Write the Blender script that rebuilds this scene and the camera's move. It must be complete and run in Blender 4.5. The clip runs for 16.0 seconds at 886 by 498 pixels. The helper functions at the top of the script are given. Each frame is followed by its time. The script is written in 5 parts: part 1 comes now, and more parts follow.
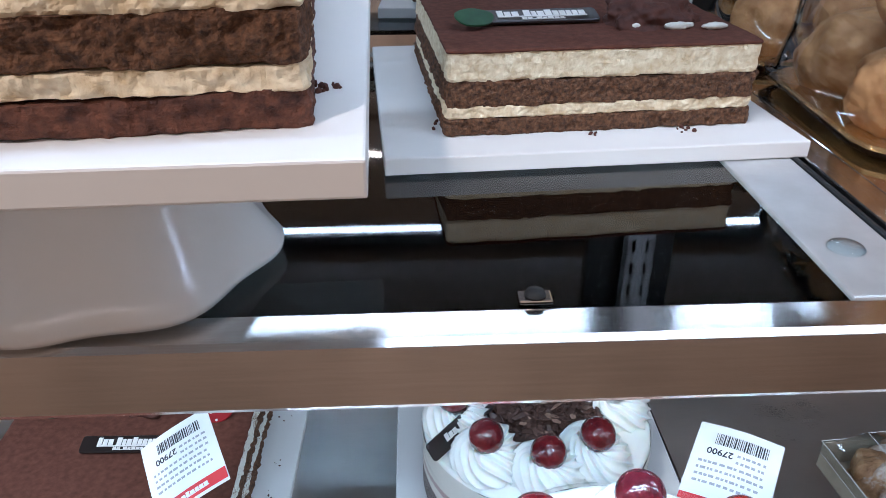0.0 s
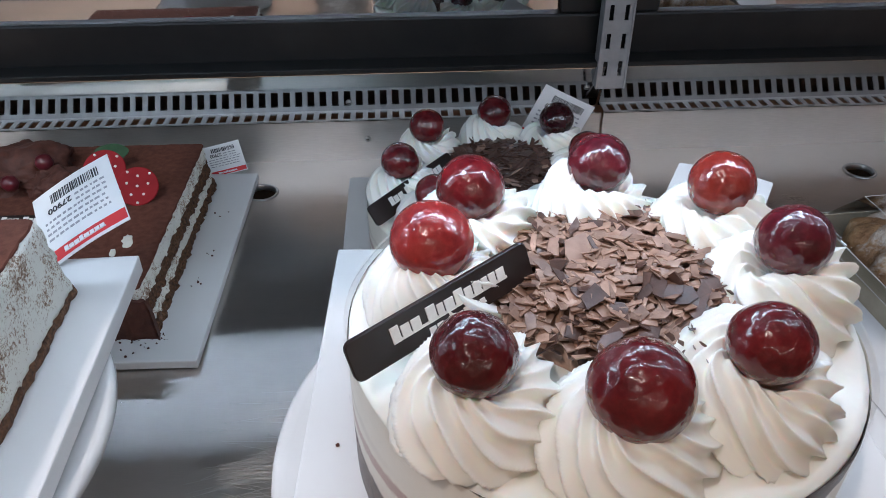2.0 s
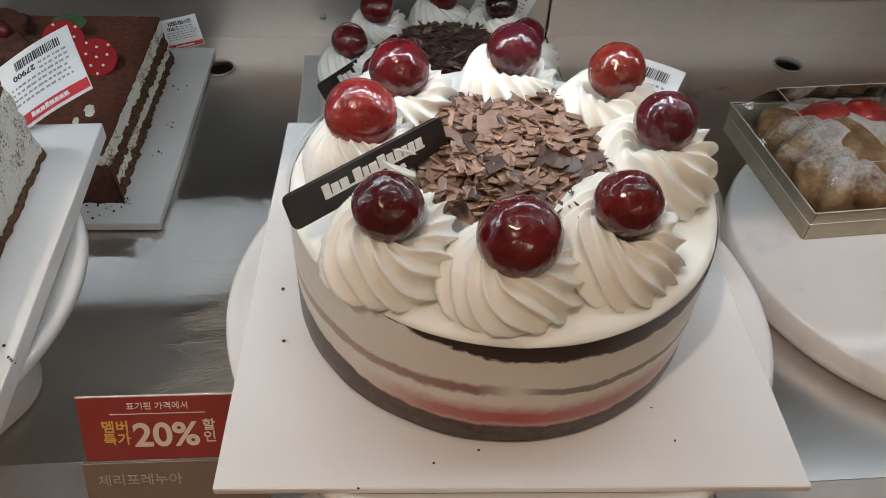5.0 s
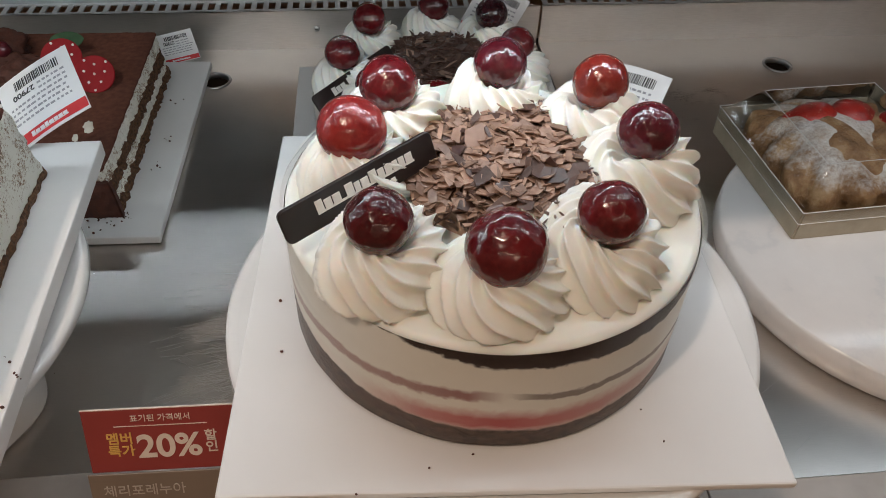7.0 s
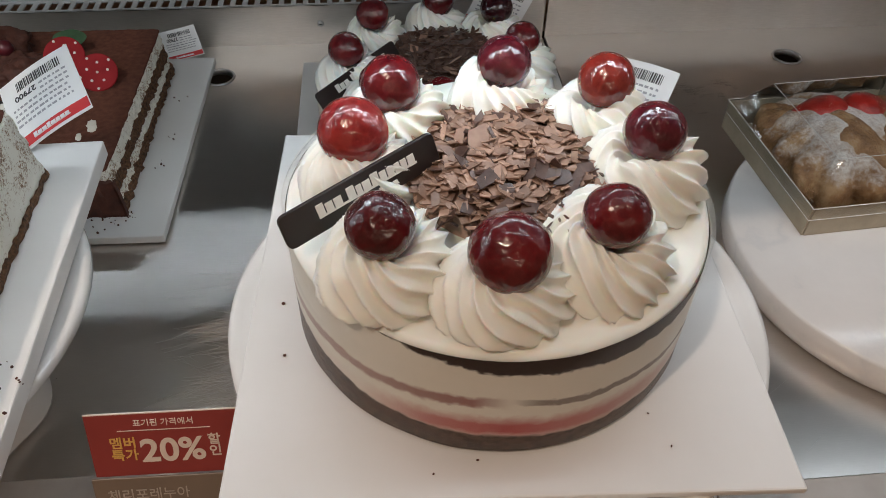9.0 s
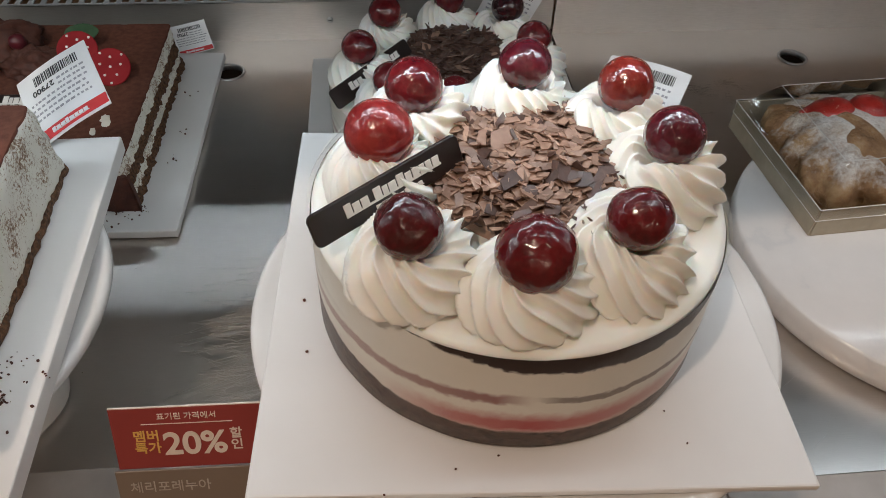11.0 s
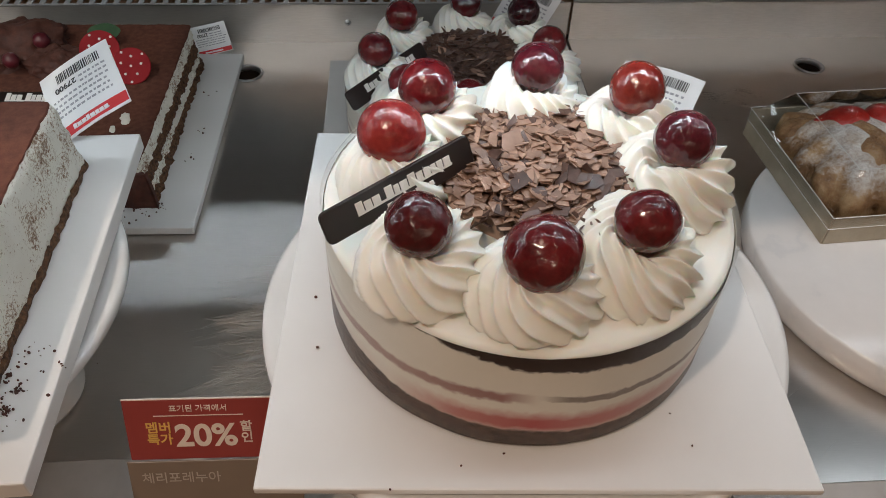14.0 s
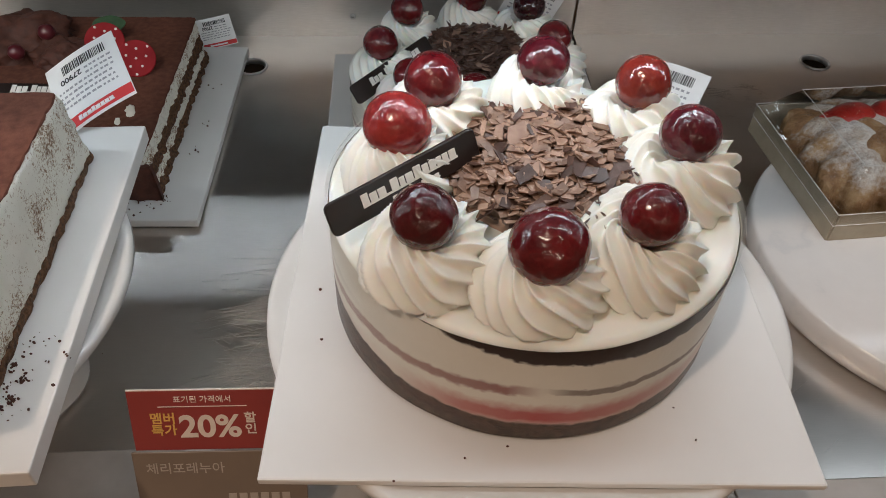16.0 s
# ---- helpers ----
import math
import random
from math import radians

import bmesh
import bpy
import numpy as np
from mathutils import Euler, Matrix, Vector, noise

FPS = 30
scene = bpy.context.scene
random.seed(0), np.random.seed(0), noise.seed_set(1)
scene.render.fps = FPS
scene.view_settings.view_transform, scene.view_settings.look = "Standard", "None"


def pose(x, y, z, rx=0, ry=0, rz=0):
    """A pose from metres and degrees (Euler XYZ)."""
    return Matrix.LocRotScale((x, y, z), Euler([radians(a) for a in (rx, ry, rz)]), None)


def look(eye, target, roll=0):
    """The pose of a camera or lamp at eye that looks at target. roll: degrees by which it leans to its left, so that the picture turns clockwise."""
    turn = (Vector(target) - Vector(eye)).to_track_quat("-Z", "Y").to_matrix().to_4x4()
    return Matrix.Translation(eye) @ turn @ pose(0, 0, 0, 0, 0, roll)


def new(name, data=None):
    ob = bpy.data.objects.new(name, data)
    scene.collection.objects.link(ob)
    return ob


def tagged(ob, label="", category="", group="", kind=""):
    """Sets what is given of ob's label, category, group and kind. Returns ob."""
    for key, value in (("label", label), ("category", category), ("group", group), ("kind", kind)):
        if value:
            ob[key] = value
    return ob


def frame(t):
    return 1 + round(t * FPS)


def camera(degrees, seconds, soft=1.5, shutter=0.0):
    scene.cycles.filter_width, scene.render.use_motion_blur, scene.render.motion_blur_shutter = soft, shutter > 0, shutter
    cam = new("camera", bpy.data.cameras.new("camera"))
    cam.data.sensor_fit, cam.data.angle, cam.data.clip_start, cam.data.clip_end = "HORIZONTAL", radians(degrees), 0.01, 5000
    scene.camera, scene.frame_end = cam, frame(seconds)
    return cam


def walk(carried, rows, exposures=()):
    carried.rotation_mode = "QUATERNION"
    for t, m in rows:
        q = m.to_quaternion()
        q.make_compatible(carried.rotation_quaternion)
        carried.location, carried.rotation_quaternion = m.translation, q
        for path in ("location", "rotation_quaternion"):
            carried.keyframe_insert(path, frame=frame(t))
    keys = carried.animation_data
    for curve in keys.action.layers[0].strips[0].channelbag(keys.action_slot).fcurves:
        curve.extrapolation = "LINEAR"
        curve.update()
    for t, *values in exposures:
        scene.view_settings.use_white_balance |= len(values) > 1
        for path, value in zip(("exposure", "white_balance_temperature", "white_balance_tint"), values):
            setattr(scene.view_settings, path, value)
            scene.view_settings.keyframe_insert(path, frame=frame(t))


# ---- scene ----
cam = camera(60.6, 16.0, 0.65)
PATH = [
    (0, (-0.003, -0.207, 0.474), (0.076, 1.539, -0.498), -0.1),
    (0.2, (0.003, -0.212, 0.462), (0.107, 1.525, -0.524), 0.2),
    (0.5, (0.007, -0.213, 0.432), (0.099, 1.506, -0.586), -0.5),
    (0.8, (0.015, -0.206, 0.4), (0.128, 1.471, -0.683), -1.3),
    (1, (0.019, -0.203, 0.381), (0.142, 1.477, -0.697), -1.1),
    (1.5, (0.02, -0.206, 0.362), (0.099, 1.472, -0.725), -1.0),
    (2, (0.025, -0.209, 0.34), (0.129, 1.423, -0.811), -0.1),
    (2.5, (0.027, -0.21, 0.338), (0.181, 1.397, -0.843), 2.0),
    (3, (0.039, -0.236, 0.345), (0.185, 1.27, -0.964), 1.6),
    (3.5, (0.045, -0.248, 0.35), (0.187, 1.258, -0.958), 1.5),
    (4, (0.041, -0.249, 0.358), (0.193, 1.183, -1.029), 1.7),
    (4.5, (0.034, -0.251, 0.362), (0.214, 1.177, -1.026), 3.0),
    (5, (0.038, -0.251, 0.364), (0.221, 1.181, -1.019), 3.6),
    (5.2, (0.037, -0.25, 0.365), (0.223, 1.189, -1.012), 3.5),
    (7.5, (0.045, -0.256, 0.374), (0.218, 1.182, -1.006), 2.0),
    (8, (0.048, -0.255, 0.375), (0.211, 1.186, -1.003), 1.8),
    (8.5, (0.047, -0.253, 0.374), (0.201, 1.179, -1.014), 1.4),
    (9, (0.044, -0.249, 0.373), (0.201, 1.174, -1.024), 1.4),
    (11.3, (0.032, -0.251, 0.379), (0.2, 1.158, -1.03), 2.4),
    (11.5, (0.036, -0.256, 0.378), (0.176, 1.16, -1.027), 1.6),
    (12, (0.035, -0.258, 0.379), (0.169, 1.165, -1.02), 1.8),
    (12.5, (0.034, -0.26, 0.381), (0.167, 1.173, -1.009), 2.0),
    (13, (0.033, -0.259, 0.381), (0.162, 1.171, -1.011), 2.2),
    (13.5, (0.033, -0.257, 0.381), (0.164, 1.173, -1.011), 2.3),
    (14, (0.034, -0.255, 0.38), (0.165, 1.166, -1.021), 2.2),
    (14.5, (0.032, -0.254, 0.379), (0.165, 1.166, -1.023), 2.4),
    (15, (0.032, -0.251, 0.378), (0.166, 1.166, -1.027), 2.6),
    (15.5, (0.034, -0.251, 0.378), (0.162, 1.163, -1.03), 2.2),
    (16, (0.033, -0.256, 0.379), (0.157, 1.158, -1.029), 2.4),
]
EXPOSURES = [(0.0, 0.16, 5250, 14), (0.5, 0.0, 5300, 14), (1.2, -0.22, 5500, 14), (2.2, -0.42, 5700, 16), (3.0, -0.50, 5800, 15), (3.6, -0.53, 5800, 15), (4.0, -0.62, 6250, 12), (4.4, -0.69, 6600, 15), (16.0, -0.69, 6600, 15)]
LED_LOW, LED_TOP, SHOP, PANEL = 1.95, 2.2, 14.0, 15.0
walk(cam, [(t, look(eye, target, roll)) for t, eye, target, roll in PATH], EXPOSURES)

# ---- world and lights ----
world = bpy.data.worlds.new("world")
scene.world = world
world.use_nodes = True
world.node_tree.nodes["Background"].inputs[0].default_value = (1.0, 0.86, 0.72, 1)
world.node_tree.nodes["Background"].inputs[1].default_value = 0.1


def area_lamp(name, m, sx, sy, watts, colour):
    data = bpy.data.lights.new(name, "AREA")
    data.shape, data.size, data.size_y, data.energy, data.color = "RECTANGLE", sx, sy, watts, colour
    ob = new(name, data)
    ob.matrix_world = m
    return ob


COOL, WARM = (0.78, 0.92, 1.0), (1.0, 0.82, 0.645)
# the strip under the glass shelf's front rail and the one under the canopy
area_lamp("shelf_led", look((-0.12, 0.034, 0.2835), (-0.12, 0.125, 0.0)), 2.0, 0.010, LED_LOW, COOL)
area_lamp("canopy_led", look((-0.12, 0.030, 0.722), (-0.12, 0.20, 0.33)), 2.0, 0.012, LED_TOP, COOL)
# ceiling downlights of the shop
for lx, ly, gain in ((-0.70, -0.72, 1.60), (0.70, -0.80, 0.16)):
    area_lamp("shop_downlight", look((lx, ly, 1.93), (lx, ly + 0.01, 0.0)), 0.09, 0.09, SHOP * gain, WARM)
for lx in (-1.6, 0.0, 1.6):
    area_lamp("shop_ceiling_panel", look((lx, -3.3, 1.93), (lx, -3.3, 0.0)), 1.3, 0.10, PANEL, WARM)


# ---- materials ----
def nodes_of(name):
    m = bpy.data.materials.new(name)
    m.use_nodes = True
    nt = m.node_tree
    return m, nt, nt.nodes["Principled BSDF"]


def node(nt, kind, **values):
    n = nt.nodes.new(kind)
    for k, v in values.items():
        n.inputs[k].default_value = v
    return n


def coords(nt, stretch=(1, 1, 1)):
    tc = nt.nodes.new("ShaderNodeTexCoord")
    mp = nt.nodes.new("ShaderNodeMapping")
    mp.inputs["Scale"].default_value = stretch
    nt.links.new(tc.outputs["Object"], mp.inputs["Vector"])
    return mp.outputs["Vector"]


def noise_tex(nt, vec, scale, detail=4.0, rough=0.55):
    n = node(nt, "ShaderNodeTexNoise", Scale=scale, Detail=detail, Roughness=rough)
    nt.links.new(vec, n.inputs["Vector"])
    return n.outputs["Fac"]


def ramp(nt, fac, stops):
    r = nt.nodes.new("ShaderNodeValToRGB")
    els = r.color_ramp.elements
    while len(els) < len(stops):
        els.new(0.5)
    for e, (p, c) in zip(els, stops):
        e.position, e.color = p, (*c, 1)
    nt.links.new(fac, r.inputs["Fac"])
    return r.outputs["Color"]


def math_node(nt, op, a, b=0.0, c=0.0):
    n = nt.nodes.new("ShaderNodeMath")
    n.operation = op
    for i, v in enumerate((a, b, c)):
        if isinstance(v, (int, float)):
            n.inputs[i].default_value = v
        else:
            nt.links.new(v, n.inputs[i])
    return n.outputs[0]


def mixed(nt, fac, a, b):
    n = nt.nodes.new("ShaderNodeMix")
    n.data_type = "RGBA"
    for slot, v in ((0, fac), (6, a), (7, b)):
        if isinstance(v, (int, float)):
            n.inputs[slot].default_value = v
        elif isinstance(v, tuple):
            n.inputs[slot].default_value = (*v, 1)
        else:
            nt.links.new(v, n.inputs[slot])
    return n.outputs[2]


def bumped(nt, bs, fac, strength, distance):
    b = node(nt, "ShaderNodeBump", Strength=strength, Distance=distance)
    nt.links.new(fac, b.inputs["Height"])
    nt.links.new(b.outputs["Normal"], bs.inputs["Normal"])


def surf(name, c1, c2, scale=60, rough=0.5, metal=0.0, bump=0.0, bscale=300, bdist=0.001, coat=0.0, sss=0.0, stretch=(1, 1, 1), rvar=0.0, spec=0.5):
    m, nt, bs = nodes_of(name)
    v = coords(nt, stretch)
    f = noise_tex(nt, v, scale)
    nt.links.new(ramp(nt, f, [(0.3, c1), (0.7, c2)]), bs.inputs["Base Color"])
    bs.inputs["Metallic"].default_value = metal
    bs.inputs["Roughness"].default_value = rough
    bs.inputs["Coat Weight"].default_value = coat
    bs.inputs["Coat Roughness"].default_value = 0.05
    bs.inputs["Specular IOR Level"].default_value = spec
    if sss:
        bs.inputs["Subsurface Weight"].default_value = sss
        bs.inputs["Subsurface Radius"].default_value = (0.006, 0.004, 0.003)
        bs.inputs["Subsurface Scale"].default_value = 1.0
    if rvar:
        g = noise_tex(nt, v, scale * 0.31, 5)
        nt.links.new(math_node(nt, "MULTIPLY_ADD", g, rvar * 2, rough - rvar), bs.inputs["Roughness"])
    if bump:
        bumped(nt, bs, noise_tex(nt, v, bscale, 6), bump, bdist)
    return m


def steel(name, base, rough, stretch, relief=0.10, dull=0.72, vary=0.22):
    m, nt, bs = nodes_of(name)
    v = coords(nt, stretch)
    grain = noise_tex(nt, v, 90, 5, 0.6)
    smear = noise_tex(nt, coords(nt, (1, 1.6, 1)), 7, 5, 0.6)
    both = math_node(nt, "MULTIPLY_ADD", grain, 0.35, math_node(nt, "MULTIPLY", smear, 0.65))
    lo = tuple(c * dull for c in base)
    nt.links.new(ramp(nt, both, [(0.32, lo), (0.68, base)]), bs.inputs["Base Color"])
    bs.inputs["Metallic"].default_value = 1.0
    nt.links.new(math_node(nt, "MULTIPLY_ADD", both, vary, rough - vary / 2), bs.inputs["Roughness"])
    bumped(nt, bs, grain, relief, 0.0004)
    return m


def sheet_glass(name, tint, gloss_rough=0.01, ior=1.5, gain=1.0):
    m = bpy.data.materials.new(name)
    m.use_nodes = True
    nt = m.node_tree
    nt.nodes.clear()
    out = nt.nodes.new("ShaderNodeOutputMaterial")
    tr = node(nt, "ShaderNodeBsdfTransparent", Color=(*tint, 1))
    gl = node(nt, "ShaderNodeBsdfGlossy", Color=(1, 1, 1, 1), Roughness=gloss_rough)
    fr = node(nt, "ShaderNodeFresnel", IOR=ior)
    mix = nt.nodes.new("ShaderNodeMixShader")
    nt.links.new(math_node(nt, "MULTIPLY", fr.outputs[0], gain), mix.inputs[0])
    nt.links.new(tr.outputs[0], mix.inputs[1])
    nt.links.new(gl.outputs[0], mix.inputs[2])
    nt.links.new(mix.outputs[0], out.inputs[0])
    return m


def glow(name, colour, strength):
    m, nt, bs = nodes_of(name)
    bs.inputs["Base Color"].default_value = (0.8, 0.8, 0.8, 1)
    bs.inputs["Emission Color"].default_value = (*colour, 1)
    bs.inputs["Emission Strength"].default_value = strength
    return m


def cherry_mat(name, dark, light):
    m, nt, bs = nodes_of(name)
    v = coords(nt)
    f = noise_tex(nt, v, 75, 3)
    g = noise_tex(nt, v, 420, 4, 0.7)
    col = ramp(nt, math_node(nt, "MULTIPLY_ADD", g, 0.35, math_node(nt, "MULTIPLY", f, 0.65)), [(0.34, dark), (0.62, light)])
    nt.links.new(col, bs.inputs["Base Color"])
    bs.inputs["Roughness"].default_value = 0.22
    bs.inputs["Coat Weight"].default_value = 0.55
    bs.inputs["Coat Roughness"].default_value = 0.035
    bs.inputs["Subsurface Weight"].default_value = 0.3
    bs.inputs["Subsurface Radius"].default_value = (0.006, 0.001, 0.001)
    b = node(nt, "ShaderNodeBump", Strength=0.42, Distance=0.002)
    nt.links.new(math_node(nt, "MULTIPLY_ADD", noise_tex(nt, v, 900, 1), 0.05, noise_tex(nt, v, 210, 1.2)), b.inputs["Height"])
    nt.links.new(b.outputs["Normal"], bs.inputs["Normal"])
    nt.links.new(b.outputs["Normal"], bs.inputs["Coat Normal"])
    return m


M = {}
M["deck"] = steel("deck_steel", (0.74, 0.70, 0.66), 0.29, (0.8, 48, 1), 0.03, 0.80, 0.11)
M["riser"] = steel("riser_steel", (0.66, 0.64, 0.61), 0.42, (1, 1, 14))
M["trim"] = steel("trim_steel", (0.70, 0.68, 0.66), 0.155, (0.25, 9, 9), 0.05)
M["strip"] = steel("mirror_strip_steel", (0.70, 0.69, 0.68), 0.06, (1, 1, 10), 0.01, 0.85, 0.06)
M["bright"] = steel("polished_steel", (0.62, 0.62, 0.62), 0.34, (1, 8, 8))
M["upright"] = surf("upright_steel", (0.36, 0.37, 0.38), (0.46, 0.47, 0.48), 60, 0.42, metal=0.5, rvar=0.08)
M["vent"] = surf("vent_steel", (0.50, 0.51, 0.51), (0.60, 0.61, 0.61), 40, 0.35, metal=0.45, rvar=0.06)
M["scratch"] = surf("raised_scratch", (0.80, 0.79, 0.77), (0.86, 0.85, 0.83), 50, 0.5, metal=1.0)
M["sill"] = surf("painted_sill", (0.34, 0.31, 0.28), (0.44, 0.41, 0.38), 25, 0.30, rvar=0.08)
M["black"] = surf("black_plastic", (0.010, 0.010, 0.010), (0.018, 0.017, 0.016), 40, 0.42, rvar=0.1)
# near-black colour for shade inside recesses; the clip's dark screw uses it too
M["dark"] = surf("shade_black", (0.006, 0.006, 0.006), (0.012, 0.012, 0.012), 40, 0.7)
M["mirror"] = surf("smoked_mirror", (0.66, 0.68, 0.69), (0.71, 0.73, 0.74), 10, 0.03, metal=1.0)
M["glass"] = sheet_glass("shelf_glass", (0.90, 0.955, 0.965), 0.01, 1.5, 1.1)
M["film"] = sheet_glass("clear_film", (0.985, 0.983, 0.98), 0.05, 1.35, 0.35)
M["lid"] = sheet_glass("clear_lid", (0.975, 0.972, 0.965), 0.04, 1.45, 1.0)
# pale colour for the bright highlight lines on the clear lid's edges
M["lid_glint"] = surf("pale_lid_highlight", (0.62, 0.61, 0.58), (0.74, 0.73, 0.70), 80, 0.2)
M["gasket"] = surf("gasket", (0.012, 0.014, 0.016), (0.02, 0.022, 0.024), 50, 0.5)
M["board"] = surf("white_board", (0.73, 0.72, 0.70), (0.78, 0.77, 0.75), 12, 0.42, bump=0.05, bscale=500, bdist=0.0003)
M["porcelain"] = surf("white_porcelain", (0.70, 0.69, 0.67), (0.74, 0.73, 0.71), 10, 0.16, bump=0.10, bscale=70, bdist=0.002)
M["cream"] = surf("whipped_cream", (0.86, 0.845, 0.77), (0.90, 0.89, 0.825), 45, 0.42, bump=0.12, bscale=260, bdist=0.0006, sss=0.35)
M["flake_a"] = surf("milk_flake", (0.23, 0.128, 0.085), (0.37, 0.228, 0.158), 160, 0.42, bump=0.35, bscale=700, bdist=0.0004)
M["flake_b"] = surf("dark_flake", (0.060, 0.028, 0.020), (0.135, 0.070, 0.048), 160, 0.38, bump=0.3, bscale=700, bdist=0.0004)
M["plaque"] = surf("dark_plaque", (0.012, 0.007, 0.006), (0.020, 0.011, 0.009), 70, 0.34, rvar=0.06)
M["lettering"] = surf("white_lettering", (0.74, 0.71, 0.66), (0.82, 0.79, 0.75), 400, 0.55)
for key in ("flake_a", "flake_b"):
    nt = M[key].node_tree
    bs = nt.nodes["Principled BSDF"]
    info = nt.nodes.new("ShaderNodeObjectInfo")
    hue = node(nt, "ShaderNodeHueSaturation", Saturation=0.95)
    nt.links.new(math_node(nt, "MULTIPLY_ADD", info.outputs["Random"], 0.60, 0.68), hue.inputs["Value"])
    nt.links.new(bs.inputs["Base Color"].links[0].from_socket, hue.inputs["Color"])
    nt.links.new(hue.outputs["Color"], bs.inputs["Base Color"])
chip_mat = M["flake_a"].copy()
chip_mat.name = "loose_chips"
isle = chip_mat.node_tree.nodes.new("ShaderNodeNewGeometry")
for link in [k for k in chip_mat.node_tree.links if k.from_node.bl_idname == "ShaderNodeObjectInfo"]:
    chip_mat.node_tree.links.new(isle.outputs["Random Per Island"], link.to_socket)
M["chips"] = chip_mat
M["sponge"] = surf("cocoa_sponge", (0.038, 0.016, 0.008), (0.21, 0.10, 0.046), 420, 0.85, bump=1.0, bscale=520, bdist=0.003)
M["moist"] = surf("moist_sponge", (0.045, 0.014, 0.009), (0.17, 0.062, 0.033), 260, 0.7, bump=0.9, bscale=420, bdist=0.0025)
M["filling"] = surf("mascarpone", (0.62, 0.48, 0.28), (0.86, 0.77, 0.57), 210, 0.6, bump=0.8, bscale=300, bdist=0.002)
M["pale_cream"] = surf("pale_side_cream", (0.64, 0.62, 0.55), (0.74, 0.72, 0.65), 90, 0.6, bump=0.4, bscale=300, bdist=0.0012)
M["cocoa"] = surf("cocoa_dust", (0.084, 0.031, 0.020), (0.138, 0.052, 0.034), 220, 0.92, bump=0.4, bscale=900, bdist=0.0005, spec=0.2)
M["cocoa_dark"] = surf("cocoa_wet", (0.050, 0.015, 0.009), (0.10, 0.030, 0.017), 140, 0.7, bump=0.4, bscale=500, bdist=0.0008)
M["red"] = surf("red_card", (0.28, 0.042, 0.038), (0.33, 0.052, 0.046), 20, 0.45)
M["redplastic"] = surf("red_plastic", (0.23, 0.012, 0.016), (0.29, 0.016, 0.02), 60, 0.65, spec=0.15)
M["label_red"] = surf("label_red", (0.58, 0.035, 0.04), (0.64, 0.05, 0.05), 60, 0.5)
M["paper"] = surf("label_paper", (0.76, 0.76, 0.76), (0.82, 0.82, 0.82), 40, 0.6, bump=0.05, bscale=200, bdist=0.0004)
M["ink"] = surf("label_ink", (0.025, 0.025, 0.03), (0.05, 0.05, 0.055), 300, 0.6)
M["ink_soft"] = surf("label_grey_ink", (0.28, 0.28, 0.30), (0.40, 0.40, 0.42), 500, 0.6)
M["gold_ink"] = surf("gold_lettering", (0.72, 0.42, 0.10), (0.80, 0.50, 0.14), 200, 0.5)
M["sign_ink"] = surf("cream_lettering", (0.76, 0.66, 0.58), (0.82, 0.73, 0.65), 200, 0.5)
M["price_card"] = surf("taupe_card", (0.20, 0.155, 0.12), (0.23, 0.18, 0.14), 20, 0.4)
M["price_ink"] = surf("pale_lettering", (0.42, 0.37, 0.32), (0.48, 0.42, 0.37), 200, 0.5)
M["leaf"] = surf("green_leaf", (0.012, 0.050, 0.018), (0.025, 0.085, 0.032), 120, 0.5)
M["kraft"] = surf("gold_kraft", (0.36, 0.31, 0.225), (0.46, 0.40, 0.30), 60, 0.35, metal=0.25, bump=0.15, bscale=300, bdist=0.0005)
M["gold"] = surf("gold_tray", (0.55, 0.34, 0.12), (0.70, 0.46, 0.20), 60, 0.25, metal=0.8)
M["strawberry"] = surf("strawberry", (0.30, 0.012, 0.010), (0.52, 0.035, 0.022), 120, 0.3, bump=0.6, bscale=420, bdist=0.001, coat=0.4)
M["puff"] = surf("choux_pastry", (0.30, 0.135, 0.045), (0.55, 0.31, 0.13), 70, 0.6, bump=0.6, bscale=130, bdist=0.003)
M["berry"] = surf("dark_berry", (0.05, 0.006, 0.010), (0.12, 0.012, 0.02), 90, 0.3, coat=0.5)
M["wood"] = surf("wood_counter", (0.13, 0.065, 0.032), (0.21, 0.11, 0.058), 9, 0.5, stretch=(0.3, 5, 5))
# pale upright streaks are made up, so the steel rail reflects uneven bands
M["wall"] = surf("streaked_shop_wall", (0.40, 0.32, 0.26), (0.80, 0.66, 0.54), 1.3, 0.7, stretch=(2.2, 2.2, 0.18))
M["floor"] = surf("shop_floor", (0.22, 0.165, 0.125), (0.30, 0.23, 0.175), 4, 0.45)
M["ceiling"] = surf("shop_ceiling", (0.74, 0.71, 0.67), (0.80, 0.77, 0.73), 3, 0.8)
M["led"] = glow("led_chip", (0.82, 0.94, 1.0), 40.0)
CHERRY = [cherry_mat("cherry_" + n, d, l) for n, d, l in (
    ("bright", (0.16, 0.008, 0.012), (0.36, 0.035, 0.030)),
    ("wine", (0.062, 0.003, 0.006), (0.155, 0.010, 0.013)),
    ("plum", (0.050, 0.004, 0.009), (0.12, 0.011, 0.019)),
    ("rust", (0.13, 0.010, 0.008), (0.25, 0.028, 0.018)),
    ("deep", (0.036, 0.003, 0.005), (0.10, 0.006, 0.009)),
    ("black", (0.020, 0.004, 0.006), (0.045, 0.007, 0.010)))]


